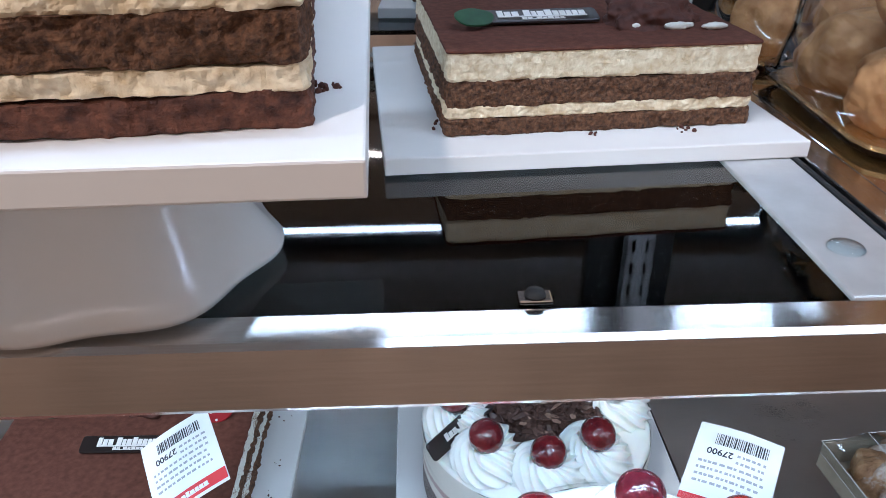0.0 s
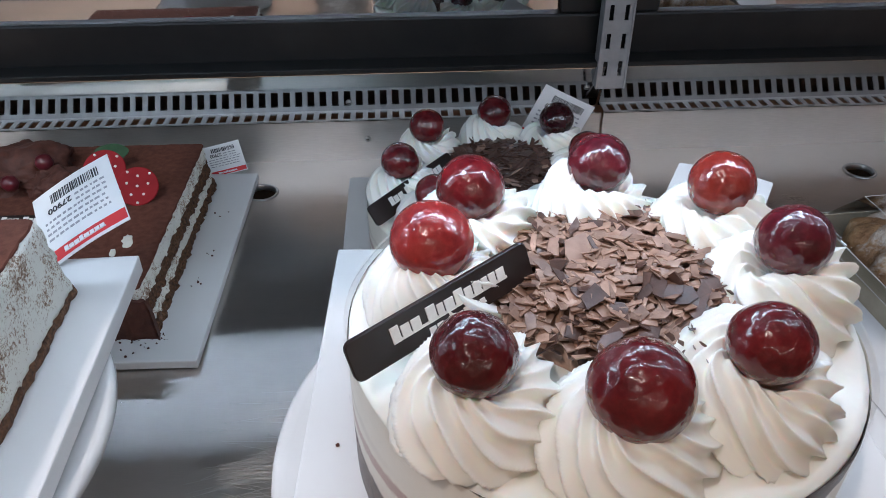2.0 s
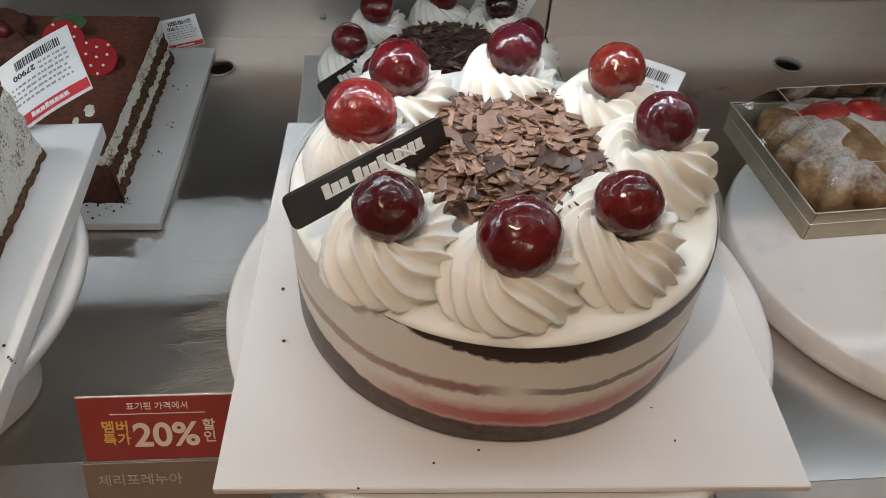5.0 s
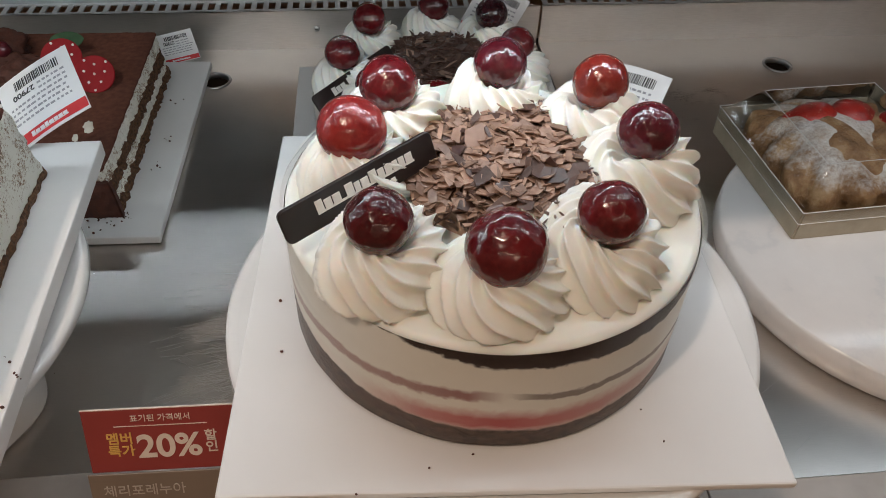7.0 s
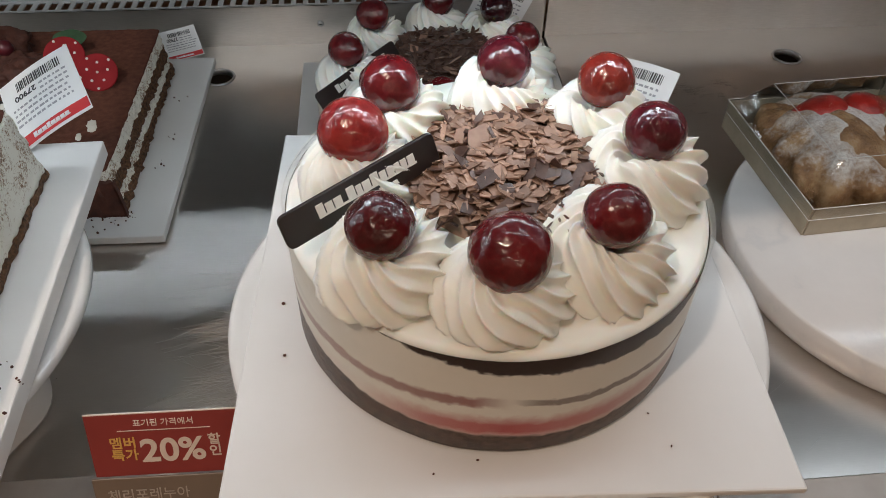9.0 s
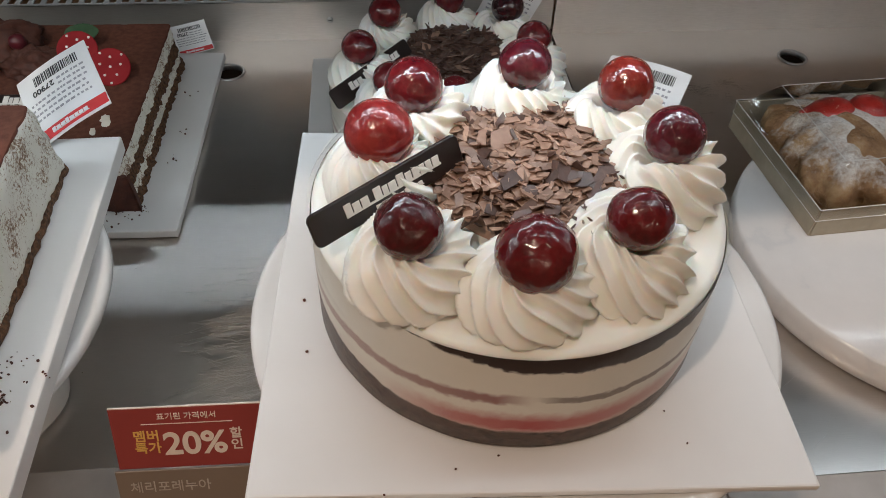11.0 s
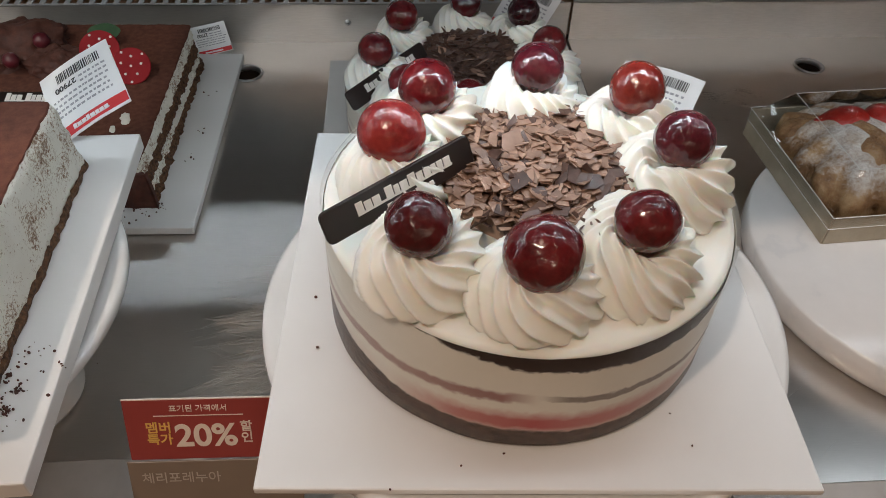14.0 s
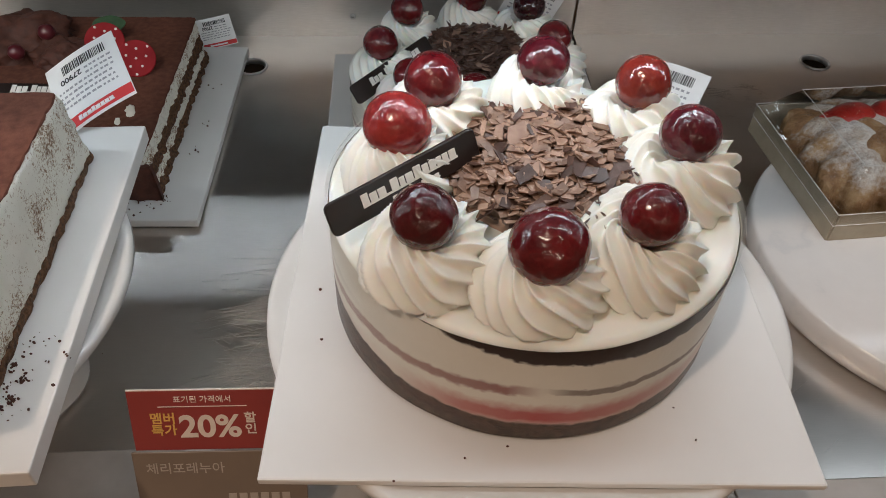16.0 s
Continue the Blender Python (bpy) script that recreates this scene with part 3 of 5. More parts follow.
for cx, cy, sp, cnt, ang in ((-0.052, 0.066, 0.016, 60, 6), (-0.048, 0.030, 0.015, 60, 10), (-0.052, -0.002, 0.014, 60, 10), (-0.055, 0.04, 0.020, 18, -24), (-0.058, 0.02, 0.020, 26, 28), (0.24, -0.004, 0.02, 22, 20), (-0.055, 0.10, 0.02, 16, 8)):
    for _ in range(cnt):
        x, y, a, ln, w = scr.gauss(cx, sp), scr.gauss(cy, sp), radians(scr.gauss(ang, 9)), scr.uniform(0.008, 0.042), scr.uniform(0.00002, 0.00006)
        pts = []
        for k in range(6):
            f = k / 5 - 0.5
            bow = 0.012 * ln * (4 * f * f)
            pts.append((x + ln * f * math.cos(a) - bow * math.sin(a), y + ln * f * math.sin(a) + bow * math.cos(a)))
        for (xa, ya), (xb, yb) in zip(pts, pts[1:]):
            nx, ny = -math.sin(a) * w, math.cos(a) * w
            cuts.faces.new([cuts.verts.new(q) for q in ((xa - nx, ya - ny, 0.0014), (xb - nx, yb - ny, 0.0014), (xb + nx, yb + ny, 0.0016), (xa + nx, ya + ny, 0.0016))])
tagged(part("scratches", cuts, M["scratch"], deck_a), kind="stuff")
# near-black sheet: shade seen through the finger holes, put into colour
structure("deck_underside", box(-1.15, 1.05, -0.10, 0.46, -0.06, -0.05), M["dark"], "near-black sheet for the shade under the deck")
structure("front_sill", box(-1.15, SEAM, -0.135, -0.0285, -0.02, 0.002, 0.0008), M["sill"], "steel front sill of the display case")
structure("front_sill", box(SEAM + 0.0005, 1.05, -0.135, -0.0625, -0.02, 0.002, 0.0008), M["sill"], "steel front sill of the display case")

for name, x0, x1, dz in (("a", -1.15, SEAM - 0.001, 0.0), ("b", SEAM + 0.001, 1.05, 0.001)):
    structure("riser", box(x0, x1, RISER_Y, RISER_Y + 0.0015, -0.01, LEDGE_Z + dz, 0.0004, 1), M["riser"], "brushed steel riser behind the deck")
    structure("back_strip", box(x0, x1, 0, 0.0015, -0.003, 0.0465 + dz, 0.0004, 1), M["strip"], "polished steel strip leaning over the vent", False, pose(0, STRIP_Y, LEDGE_Z, 24))


def vent(x0, x1, z):
    """Vent ledge: a steel sheet with a row of upright slots, cut through."""
    bm = bmesh.new()
    pitch, slot, ya, yb, y0, y1 = 0.0112, 0.0064, RISER_Y + 0.0035, RISER_Y + 0.0175, RISER_Y, STRIP_Y
    n = int((x1 - x0) / pitch)
    rows = {}
    for y in (y0, ya, yb, y1):
        rows[y] = []
        for i in range(n):
            xa = x0 + i * pitch
            rows[y] += [bm.verts.new((xa, y, z)), bm.verts.new((xa + pitch - slot, y, z))]
        rows[y].append(bm.verts.new((x0 + n * pitch, y, z)))
    for a, b, solid in ((y0, ya, True), (ya, yb, False), (yb, y1, True)):
        for i in range(2 * n):
            if solid or i % 2 == 0:
                bm.faces.new((rows[a][i], rows[a][i + 1], rows[b][i + 1], rows[b][i]))
    bm.normal_update()
    bmesh.ops.solidify(bm, geom=bm.faces[:], thickness=0.0012)
    return bm


structure("vent_ledge", vent(-1.15, SEAM, LEDGE_Z), M["vent"], "steel vent ledge with a row of slots")
structure("vent_ledge", vent(SEAM + 0.002, 1.05, LEDGE_Z + 0.001), M["vent"], "steel vent ledge with a row of slots")
# near-black sheet paints the shade below the vent slots
structure("vent_well", box(-1.15, 1.05, RISER_Y + 0.002, STRIP_Y - 0.001, -0.01, -0.005), M["dark"], "near-black sheet for the shade under the vent slots")
structure("door_sill_black", box(-1.15, 1.05, STRIP_Y + 0.004, STRIP_Y + 0.030, 0.05, 0.124, 0.002), M["black"], "black lower frame of the rear sliding doors")
structure("black_bead", box(-1.15, 1.05, STRIP_Y - 0.0205, STRIP_Y + 0.004, 0.0836, 0.0880, 0.0006, 1), M["black"], "black bead along the door frame")
for x0, x1 in ((-1.15, 0.17), (0.262, 1.05)):
    structure("rear_door_mirror", box(x0, x1, STRIP_Y + 0.012, STRIP_Y + 0.016, 0.124, 0.76), M["mirror"], "smoked mirror glass of a rear sliding door")
structure("door_stile_black", box(0.172, 0.260, STRIP_Y + 0.006, STRIP_Y + 0.030, 0.124, 0.76, 0.002), M["black"], "black upright frame between the rear doors")


def upright(x, y, z0, z1):
    """Slotted shelf upright: a channel with two rows of slots cut through its face."""
    t = thing("slotted_upright", pose(x, y, z0), "slotted steel shelf upright", "shelf upright", "slotted uprights")
    h, w = z1 - z0, 0.025
    bm = bmesh.new()
    xs = [-w / 2, -0.0085, -0.0048, 0.0048, 0.0085, w / 2]
    zs, z = [0.0], 0.012
    while z + 0.018 < h:
        zs += [z, z + 0.0135]
        z += 0.025
    zs.append(h)
    grid = [[bm.verts.new((a, 0, b)) for a in xs] for b in zs]
    for j in range(len(zs) - 1):
        for i in range(5):
            if j % 2 == 1 and i in (1, 3):
                continue
            bm.faces.new((grid[j][i], grid[j][i + 1], grid[j + 1][i + 1], grid[j + 1][i]))
    bm.normal_update()
    bmesh.ops.solidify(bm, geom=bm.faces[:], thickness=0.0014)
    part("slotted_face", bm, M["upright"], t)
    for s in (-1, 1):
        part("flange", box(s * w / 2 - 0.001, s * w / 2 + 0.001, -0.001, 0.013, 0, h, 0.0004, 1), M["upright"], t)
    # near-black backing paints the shade behind the upright's slots
    part("back", box(-w / 2, w / 2, 0.0115, 0.0125, 0, h), M["dark"], t)
    return t


upright(0.2165, STRIP_Y - 0.0225, 0.0640, 0.76)
upright(-0.80, STRIP_Y - 0.0225, 0.0640, 0.76)


def screw(m):
    t = thing("screw", m, "small domed steel screw in the sheet metal", "screw", "screws")
    part("head", lathe([(0.0030, 0), (0.0030, 0.0004), (0.0022, 0.0013), (0, 0.0017)], 20), M["bright"], t, "", True)
    # near-black bar for the shade in the screw's slot
    part("slot", box(-0.0015, 0.0015, -0.0003, 0.0003, 0.0013, 0.00185), M["dark"], t)
    return t


screw(pose(-0.004, RISER_Y - 0.0002, 0.021, 90))
screw(pose(-0.02, STRIP_Y - 0.0046, 0.050, 114))
screw(pose(0.199, STRIP_Y - 0.0091, 0.060, 114))

# glass shelf, its steel front rail and the side frames
GZ = 0.315
shelf = thing("glass_shelf", pose(0, 0, GZ), "clear glass shelf in a brushed steel frame", "glass shelf", "glass shelves")
part("pane", box(-1.10, 0.1655, 0.0312, 0.428, -0.005, -0.001), M["glass"], shelf, "clear glass pane")


def front_rail(x0, x1, parent):
    """Folded steel rail along a shelf's front edge."""
    rail = bmesh.new()
    prof = [(0.031, -0.0005), (0.0125, 0.0010), (0.0095, -0.0005), (0.0035, -0.0215), (0.0045, -0.0235), (0.0145, -0.0245), (0.0150, -0.0228), (0.0060, -0.0215), (0.0115, -0.0030), (0.031, -0.0035)]
    ends = [[rail.verts.new((x, y, z)) for y, z in prof] for x in (x0, x1)]
    for i in range(len(prof)):
        j = (i + 1) % len(prof)
        rail.faces.new((ends[0][i], ends[0][j], ends[1][j], ends[1][i]))
    rail.faces.new(ends[0])
    rail.faces.new(list(reversed(ends[1])))
    bmesh.ops.recalc_face_normals(rail, faces=rail.faces[:])
    return part("front_rail", rail, M["trim"], parent, "brushed steel front rail")


front_rail(-1.10, 0.2085, shelf)
part("side_frame", box(0.1665, 0.205, 0.0315, 0.43, -0.009, 0.0005, 0.0012), M["vent"], shelf, "polished steel side frame")
part("gasket", box(0.2055, 0.2085, 0.03, 0.43, -0.014, 0.0015, 0.0008, 1), M["gasket"], shelf, "dark rubber edge")
clip = part("glass_clip", box(0.037, 0.050, 0.0335, 0.0415, -0.0005, 0.0016, 0.0007), M["strip"], shelf, "small steel glass clip")
part("clip_screw", lathe([(0.0042, 0.003), (0.0036, 0.0046), (0, 0.0052)], 24), M["dark"], clip, "", True, pose(0.0435, 0.0375, -0.001))
part("bracket", box(0.150, 0.158, 0.36, 0.43, -0.030, -0.0075, 0.001, 1), M["riser"], shelf, "steel shelf bracket")
part("button", lathe([(0.008, 0.0005), (0.008, 0.0015), (0.0065, 0.0022), (0, 0.0022)], 28), M["glass"], shelf, "round clear glass bumper", True, pose(0.183, 0.070, 0))
led = thing("led_strip", pose(-0.12, 0.030, GZ - 0.030), "white led strip under the shelf rail", "led strip", "led strips")
part("housing", box(-0.98, 0.325, -0.006, 0.014, 0.0005, 0.006, 0.001, 1), M["bright"], led)
chips = bmesh.new()
for i in range(96):
    x = -0.97 + i * 0.0134
    box(x, x + 0.006, 0.0, 0.006, -0.0009, 0.0002, 0, 1, chips)
tagged(part("led_chips", chips, M["led"], led), kind="stuff")

# a glass shelf, with a steel plate for its pane to brighten the reflections
shelf_b = thing("steel_for_glass_shelf", pose(0, 0, GZ), "neighbouring glass shelf, built in steel to look brighter, holding the pastry containers", "steel shelf")
part("shelf_plate", box(0.232, 1.05, 0.0315, 0.428, -0.007, -0.0005, 0.0008, 1), M["strip"], shelf_b, "polished steel plate in place of the glass pane")
part("side_frame", box(0.2125, 0.2315, 0.03, 0.43, -0.012, 0.0005, 0.0012), M["trim"], shelf_b, "steel side frame")
front_rail(0.209, 1.05, shelf_b)

# canopy over the upper shelf with its own led strip
structure("canopy", box(-1.15, 1.05, -0.03, 0.48, 0.745, 0.765), M["riser"], "steel canopy over the upper shelf")
led2 = thing("led_strip", pose(-0.12, 0.030, 0.726), "white led strip under the canopy", "led strip", "led strips")
part("housing", box(-1.0, 1.0, -0.012, 0.014, 0.0005, 0.019, 0.001, 1), M["bright"], led2)
chips = bmesh.new()
for i in range(130):
    x = -0.99 + i * 0.0152
    box(x, x + 0.008, -0.004, 0.004, -0.0009, 0.0002, 0, 1, chips)
tagged(part("led_chips", chips, M["led"], led2), kind="stuff")
for x in (-1.17, 1.05):
    structure("case_end", box(x, x + 0.02, -0.135, 0.48, -0.06, 0.765), M["riser"], "steel end panel of the display case")
structure("case_plinth", box(-1.17, 1.07, -0.14, 0.48, -0.85, -0.07), M["wood"], "brown panelled plinth under the display case")

# added room that closes the shop around the case, walls streaked for reflections
structure("floor", box(-3.2, 3.2, -4.0, 1.0, -0.90, -0.85), M["floor"], "shop floor")
structure("ceiling", box(-3.2, 3.2, -4.0, 1.0, 1.95, 2.0), M["ceiling"], "shop ceiling")
structure("wall_south", box(-3.2, 3.2, -4.05, -4.0, -0.85, 1.95), M["wall"], "shop wall")
structure("wall_north", box(-3.2, 3.2, 1.0, 1.05, -0.85, 1.95), M["wall"], "shop wall")
structure("wall_west", box(-3.25, -3.2, -4.0, 1.0, -0.85, 1.95), M["wall"], "shop wall")
structure("wall_east", box(3.2, 3.25, -4.0, 1.0, -0.85, 1.95), M["wall"], "shop wall")


# ---- cherry cakes ----
def rosette_mesh(seed):
    """A swirl of cream from a star nozzle: sharp slanting crests, hollow valleys, a second coil lapped on the first."""
    rnd = random.Random(seed)
    bm = bmesh.new()
    prof = [(0.0030, 0.66), (0.0070, 0.76), (0.0102, 0.91), (0.0128, 1.0), (0.0152, 0.99), (0.0175, 0.92), (0.0196, 0.80), (0.0214, 0.66), (0.0230, 0.50), (0.0243, 0.34), (0.0252, 0.18), (0.0253, 0.06), (0.0244, -0.03)]
    fine = []
    for (r0, z0), (r1, z1) in zip(prof, prof[1:]):
        fine += [(r0 + (r1 - r0) * q / 5, z0 + (z1 - z0) * q / 5) for q in range(5)]
    prof = fine + [prof[-1]]
    n, ridges, tall = 288, rnd.choice((14, 15, 16)), 0.0205
    ph, tail = rnd.uniform(0, 6.28), rnd.uniform(0, 6.28)
    force = [rnd.uniform(0.65, 1.35) for _ in range(ridges)]
    rings = []
    for k, (r, z) in enumerate(prof):
        f = k / (len(prof) - 1)
        amp = 0.0042 * (0.10 + 0.90 * min(1.0, f / 0.62) ** 1.3) * (1 - 0.30 * max(0.0, (f - 0.80) / 0.20))
        nx, nz = (math.cos((1 - f) * 1.8 - 0.25), math.sin((1 - f) * 1.8 - 0.25))
        ring = []
        for i in range(n):
            a = math.tau * i / n
            u = (ridges * a + ph - 34.0 * f ** 0.8 + 1.5 * math.sin(2 * a + ph) * (1 - 0.3 * f) + 0.8 * math.sin(5 * a + tail)) / math.tau
            i0 = math.floor(u)
            saw = (u - i0) ** 1.35
            g1 = force[i0 % ridges] + (force[(i0 + 1) % ridges] - force[i0 % ridges]) * (u - i0)
            crest = 1 - abs(math.sin(math.pi * saw)) ** 0.72
            turn = ((a + tail) % math.tau) / math.tau
            lap = (f - 0.34 - 0.26 * turn) * 26
            step = 0.0021 * (1 / (1 + math.exp(-max(-20, min(20, lap)))) - 0.5) * math.sin(math.pi * turn) ** 0.4
            d = amp * g1 * (crest - 0.42) + step + 0.0007 * n3(math.cos(a) * 3, math.sin(a) * 3, seed * 3 + f * 4)
            lift = 1 + 0.10 * math.cos(a - tail) + 0.05 * math.cos(3 * a + ph)
            swell = 1 + 0.05 * math.cos(a * 2 + tail) + 0.05 * n3(math.cos(a) * 1.5, math.sin(a) * 1.5, seed + f)
            rr = r * swell + d * max(0.25, nx)
            zz = max(-0.0008, z * tall * lift + d * nz * (0 if z < 0.05 else 1))
            ring.append(bm.verts.new((rr * math.cos(a), rr * math.sin(a), zz)))
        rings.append(ring)
    for lo, hi in zip(rings, rings[1:]):
        for i in range(n):
            bm.faces.new((hi[i], hi[(i + 1) % n], lo[(i + 1) % n], lo[i]))
    bm.faces.new(rings[0])
    return bm


def cherry_mesh(seed):
    bm = bmesh.new()
    bmesh.ops.create_icosphere(bm, subdivisions=4, radius=0.0142)
    for v in bm.verts:
        d = v.co.normalized()
        v.co *= 1 + 0.035 * n3(d.x * 1.3 + seed, d.y * 1.3, d.z * 1.3)
        v.co.z *= 0.97
        if d.z < -0.72:
            v.co.z = max(v.co.z, -0.0112)
    return bm


def flake_mesh(name, seed, material):
    """A thin broken shard of chocolate, slightly curled."""
    rnd = random.Random(seed)
    n = rnd.choice((4, 4, 5, 5, 6))
    lx, ly, th = rnd.uniform(0.0038, 0.0080), rnd.uniform(0.0020, 0.0040), rnd.uniform(0.00025, 0.00045)
    bend, skew = rnd.uniform(-30, 45), rnd.uniform(-0.5, 0.5)
    bm = bmesh.new()
    lo, hi = [], []
    for i in range(n):
        a = math.tau * (i + 0.5 + rnd.uniform(-0.34, 0.34)) / n
        y = ly * math.sin(a) * rnd.uniform(0.7, 1.25)
        x = lx * math.cos(a) * rnd.uniform(0.75, 1.2) + skew * y
        z = bend * x * x * 0.5
        lo.append(bm.verts.new((x, y, z)))
        hi.append(bm.verts.new((x, y, z + th)))
    bm.faces.new(list(reversed(lo)))
    bm.faces.new(hi)
    for i in range(n):
        j = (i + 1) % n
        bm.faces.new((lo[i], lo[j], hi[j], hi[i]))
    return mesh_of(name, bm, material)


ROSETTES = [mesh_of("cream_rosette", rosette_mesh(s), M["cream"], True) for s in (3, 8, 21, 34, 45, 57, 63, 72)]
BALLS = {}
FLAKES = [flake_mesh("chocolate_flake", 40 + s, M["flake_a"] if s % 3 else M["flake_b"]) for s in range(30)]
DARK_FLAKES = [flake_mesh("chocolate_flake", 80 + s, M["flake_b"]) for s in range(8)]


def cherry_cake(m, spots, tones, plaque, label, seed, flakes, dark=0.06, spread=0.049):
    """Round cake in a clear film: layered side, ring of rosettes with cherries, a heap of shavings and a plaque."""
    rnd = random.Random(seed)
    t = thing("cherry_cake", m, label, "cake", "cherry cakes")
    H, R = 0.0605, 0.0890
    side = [(0, 0), (R - 0.002, 0), (R, 0.002), (R, 0.010), (R, 0.020), (R, 0.032), (R, 0.044), (R, 0.055), (R - 0.0004, H - 0.002)]
    part("layered_sponge", lathe(side, 128, lambda a, z: 0.004 * n3(math.cos(a) * 5, math.sin(a) * 5, z * 60 + seed)), M["side"], t, "brown sponge, pink filling and cream layers", True)
    bm = lathe([(R - 0.0006, H - 0.0025), (R - 0.001, H - 0.0005), (R - 0.004, H + 0.0005), (R - 0.012, H), (R * 0.7, H + 0.0006), (R * 0.4, H + 0.001), (0, H + 0.001)], 128)
    for v in bm.verts:
        v.co.z += 0.0011 * n3(v.co.x * 70, v.co.y * 70, seed) + 0.0005 * n3(v.co.x * 260, v.co.y * 260, seed)
        rim = max(0.0, (math.hypot(v.co.x, v.co.y) - R + 0.0075) / 0.0075)
        v.co.z -= rim * (0.0016 + 0.0022 * n3(v.co.x * 45, v.co.y * 45, seed + 2) + 0.0020 * n3(v.co.x * 240, v.co.y * 240, seed + 5))
    part("cream_top", bm, M["cream"], t, "", True)
    film = part("clear_film", lathe([(R + 0.0009, 0.0004), (R + 0.0009, H + 0.0010)], 128), M["film"], t, "clear plastic film", True)
    film.visible_shadow = False
    for i, (x, y, z, r) in enumerate(spots):
        tall = (z - 0.36 * r - H) / 0.0205
        shared("cream_rosette", ROSETTES[(i + 3 * seed) % 8], t, pose(x * 0.97, y * 0.96, H - 0.0004, rnd.uniform(-3, 3), rnd.uniform(-3, 3), rnd.uniform(0, 360)) @ Matrix.Diagonal((rnd.uniform(0.93, 1.02), rnd.uniform(0.93, 1.02), tall, 1)))
        key = (tones[i], i % 3)
        if key not in BALLS:
            BALLS[key] = mesh_of("cherry", cherry_mesh(i * 3.7 + tones[i]), CHERRY[tones[i]], True)
        shared("cherry", BALLS[key], t, pose(x, y, z, rnd.uniform(-25, 25), rnd.uniform(-25, 25), rnd.uniform(0, 360)) @ Matrix.Scale(r / 0.0142, 4))
    hx, hy = 0.009, 0.009
    heap = lathe([(0.048, H - 0.001), (0.045, H + 0.005), (0.034, H + 0.0115), (0.018, H + 0.0155), (0, H + 0.0165)], 48)
    for v in heap.verts:
        v.co += Vector((hx, hy, 0.0012 * n3(v.co.x * 200, v.co.y * 200, 3)))
    part("shavings_bed", heap, M["flake_a"] if dark < 0.3 else M["flake_b"], t, "", True)

    def resting(lift, steep):
        """A pose on the heap's dome, leaning with its slope."""
        f, a = math.sqrt(rnd.random()), rnd.uniform(0, math.tau)
        z = H + 0.0172 * (1 - 0.62 * f ** 2.6) + rnd.uniform(0, lift)
        lean = 24 * f ** 2
        return pose(hx + spread * f * math.cos(a), hy + spread * f * math.sin(a), z) @ pose(0, 0, 0, 0, 0, math.degrees(a)) @ pose(0, 0, 0, rnd.gauss(0, steep), lean + rnd.gauss(0, steep), rnd.uniform(0, 360)), f
    for k in range(flakes):
        q, f = resting(0.0040, 11 if rnd.random() < 0.85 else 34)
        me = rnd.choice(DARK_FLAKES) if rnd.random() < dark + 0.34 * f ** 2 else rnd.choice(FLAKES)
        shared("chocolate_flake", me, t, q @ Matrix.Scale(rnd.choice((0.55, 0.65, 0.75, 0.85, 0.95, 1.1, 1.35)), 4))
    chips = bmesh.new()
    for k in range(flakes * 4):
        q, f = resting(0.0034, 11)
        lx, ly = rnd.uniform(0.0014, 0.0050), rnd.uniform(0.0008, 0.0026)
        up = [chips.verts.new(q @ Vector((lx * u, ly * v * rnd.uniform(0.6, 1.2), 0.0004))) for u, v in ((-1, -1), (1, -0.8), (0.8, 1), (-0.9, 0.9))]
        dn = [chips.verts.new(v.co - Vector((0, 0, 0.0005))) for v in up]
        chips.faces.new(up)
        for i in range(4):
            chips.faces.new((up[i], dn[i], dn[(i + 1) % 4], up[(i + 1) % 4]))
    tagged(part("loose_chocolate", chips, M["chips"] if dark < 0.3 else M["flake_b"], t), kind="stuff")
    pm, w, h = plaque
    pq = part("name_plaque", rounded_plate(w, h, 0.0026, -0.0012, 0.0008), M["plaque"], t, "dark chocolate plaque with pale lettering", False, pm)
    part("wordmark", shifted(word_blocks(12, w * 0.64, h * 0.40, 5, (3,)), w * 0.03, h * 0.10, 0.0008), M["lettering"], pq)
    part("wordmark_line", shifted(word_blocks(7, w * 0.32, h * 0.17, 9, (2,)), w * 0.05, -h * 0.28, 0.0008), M["lettering"], pq)
    return t


BT = 0.107            # top of the front cake's board
C0 = Vector((0.0930, -0.006, BT))
pedestal(pose(0.0965, -0.012, 0.0), BT - 0.0048, 0.1255, 0.078, "white porcelain cake stand under the cherry cake", 0.0028)
cake_board("cake_board", pose(0.0957, 0.0028, BT - 0.0038, 0, 0, -3.1), 0.2243, 0.0038, "square white cake board on a porcelain stand", 0.233)
pm, pw, ph = frame_from((0.0058, -0.0415, 0.1860), (0.0653, -0.0010, 0.1930), (0.0096, -0.0440, 0.1745))
pm.translation -= C0 - Vector((0, 0, 0.0015))
cherry_cake(pose(*C0), [(-0.0585, 0.0062, 0.089, 0.0141), (-0.0421, 0.0413, 0.088, 0.0130), (0.0086, 0.0516, 0.091, 0.0121), (0.0499, 0.0319, 0.092, 0.0123), (0.0600, -0.0059, 0.092, 0.0124), (0.0333, -0.0515, 0.090, 0.0122), (-0.0058, -0.0622, 0.085, 0.0148), (-0.0496, -0.0489, 0.088, 0.0125)],
            (0, 1, 2, 3, 2, 1, 1, 4), (pm, pw, 0.0142), "round cherry cake with cream rosettes and chocolate shavings", 1, 300)

front = [o for o in scene.objects if o.name == "cherry_cake"][0]
bits = random.Random(19)
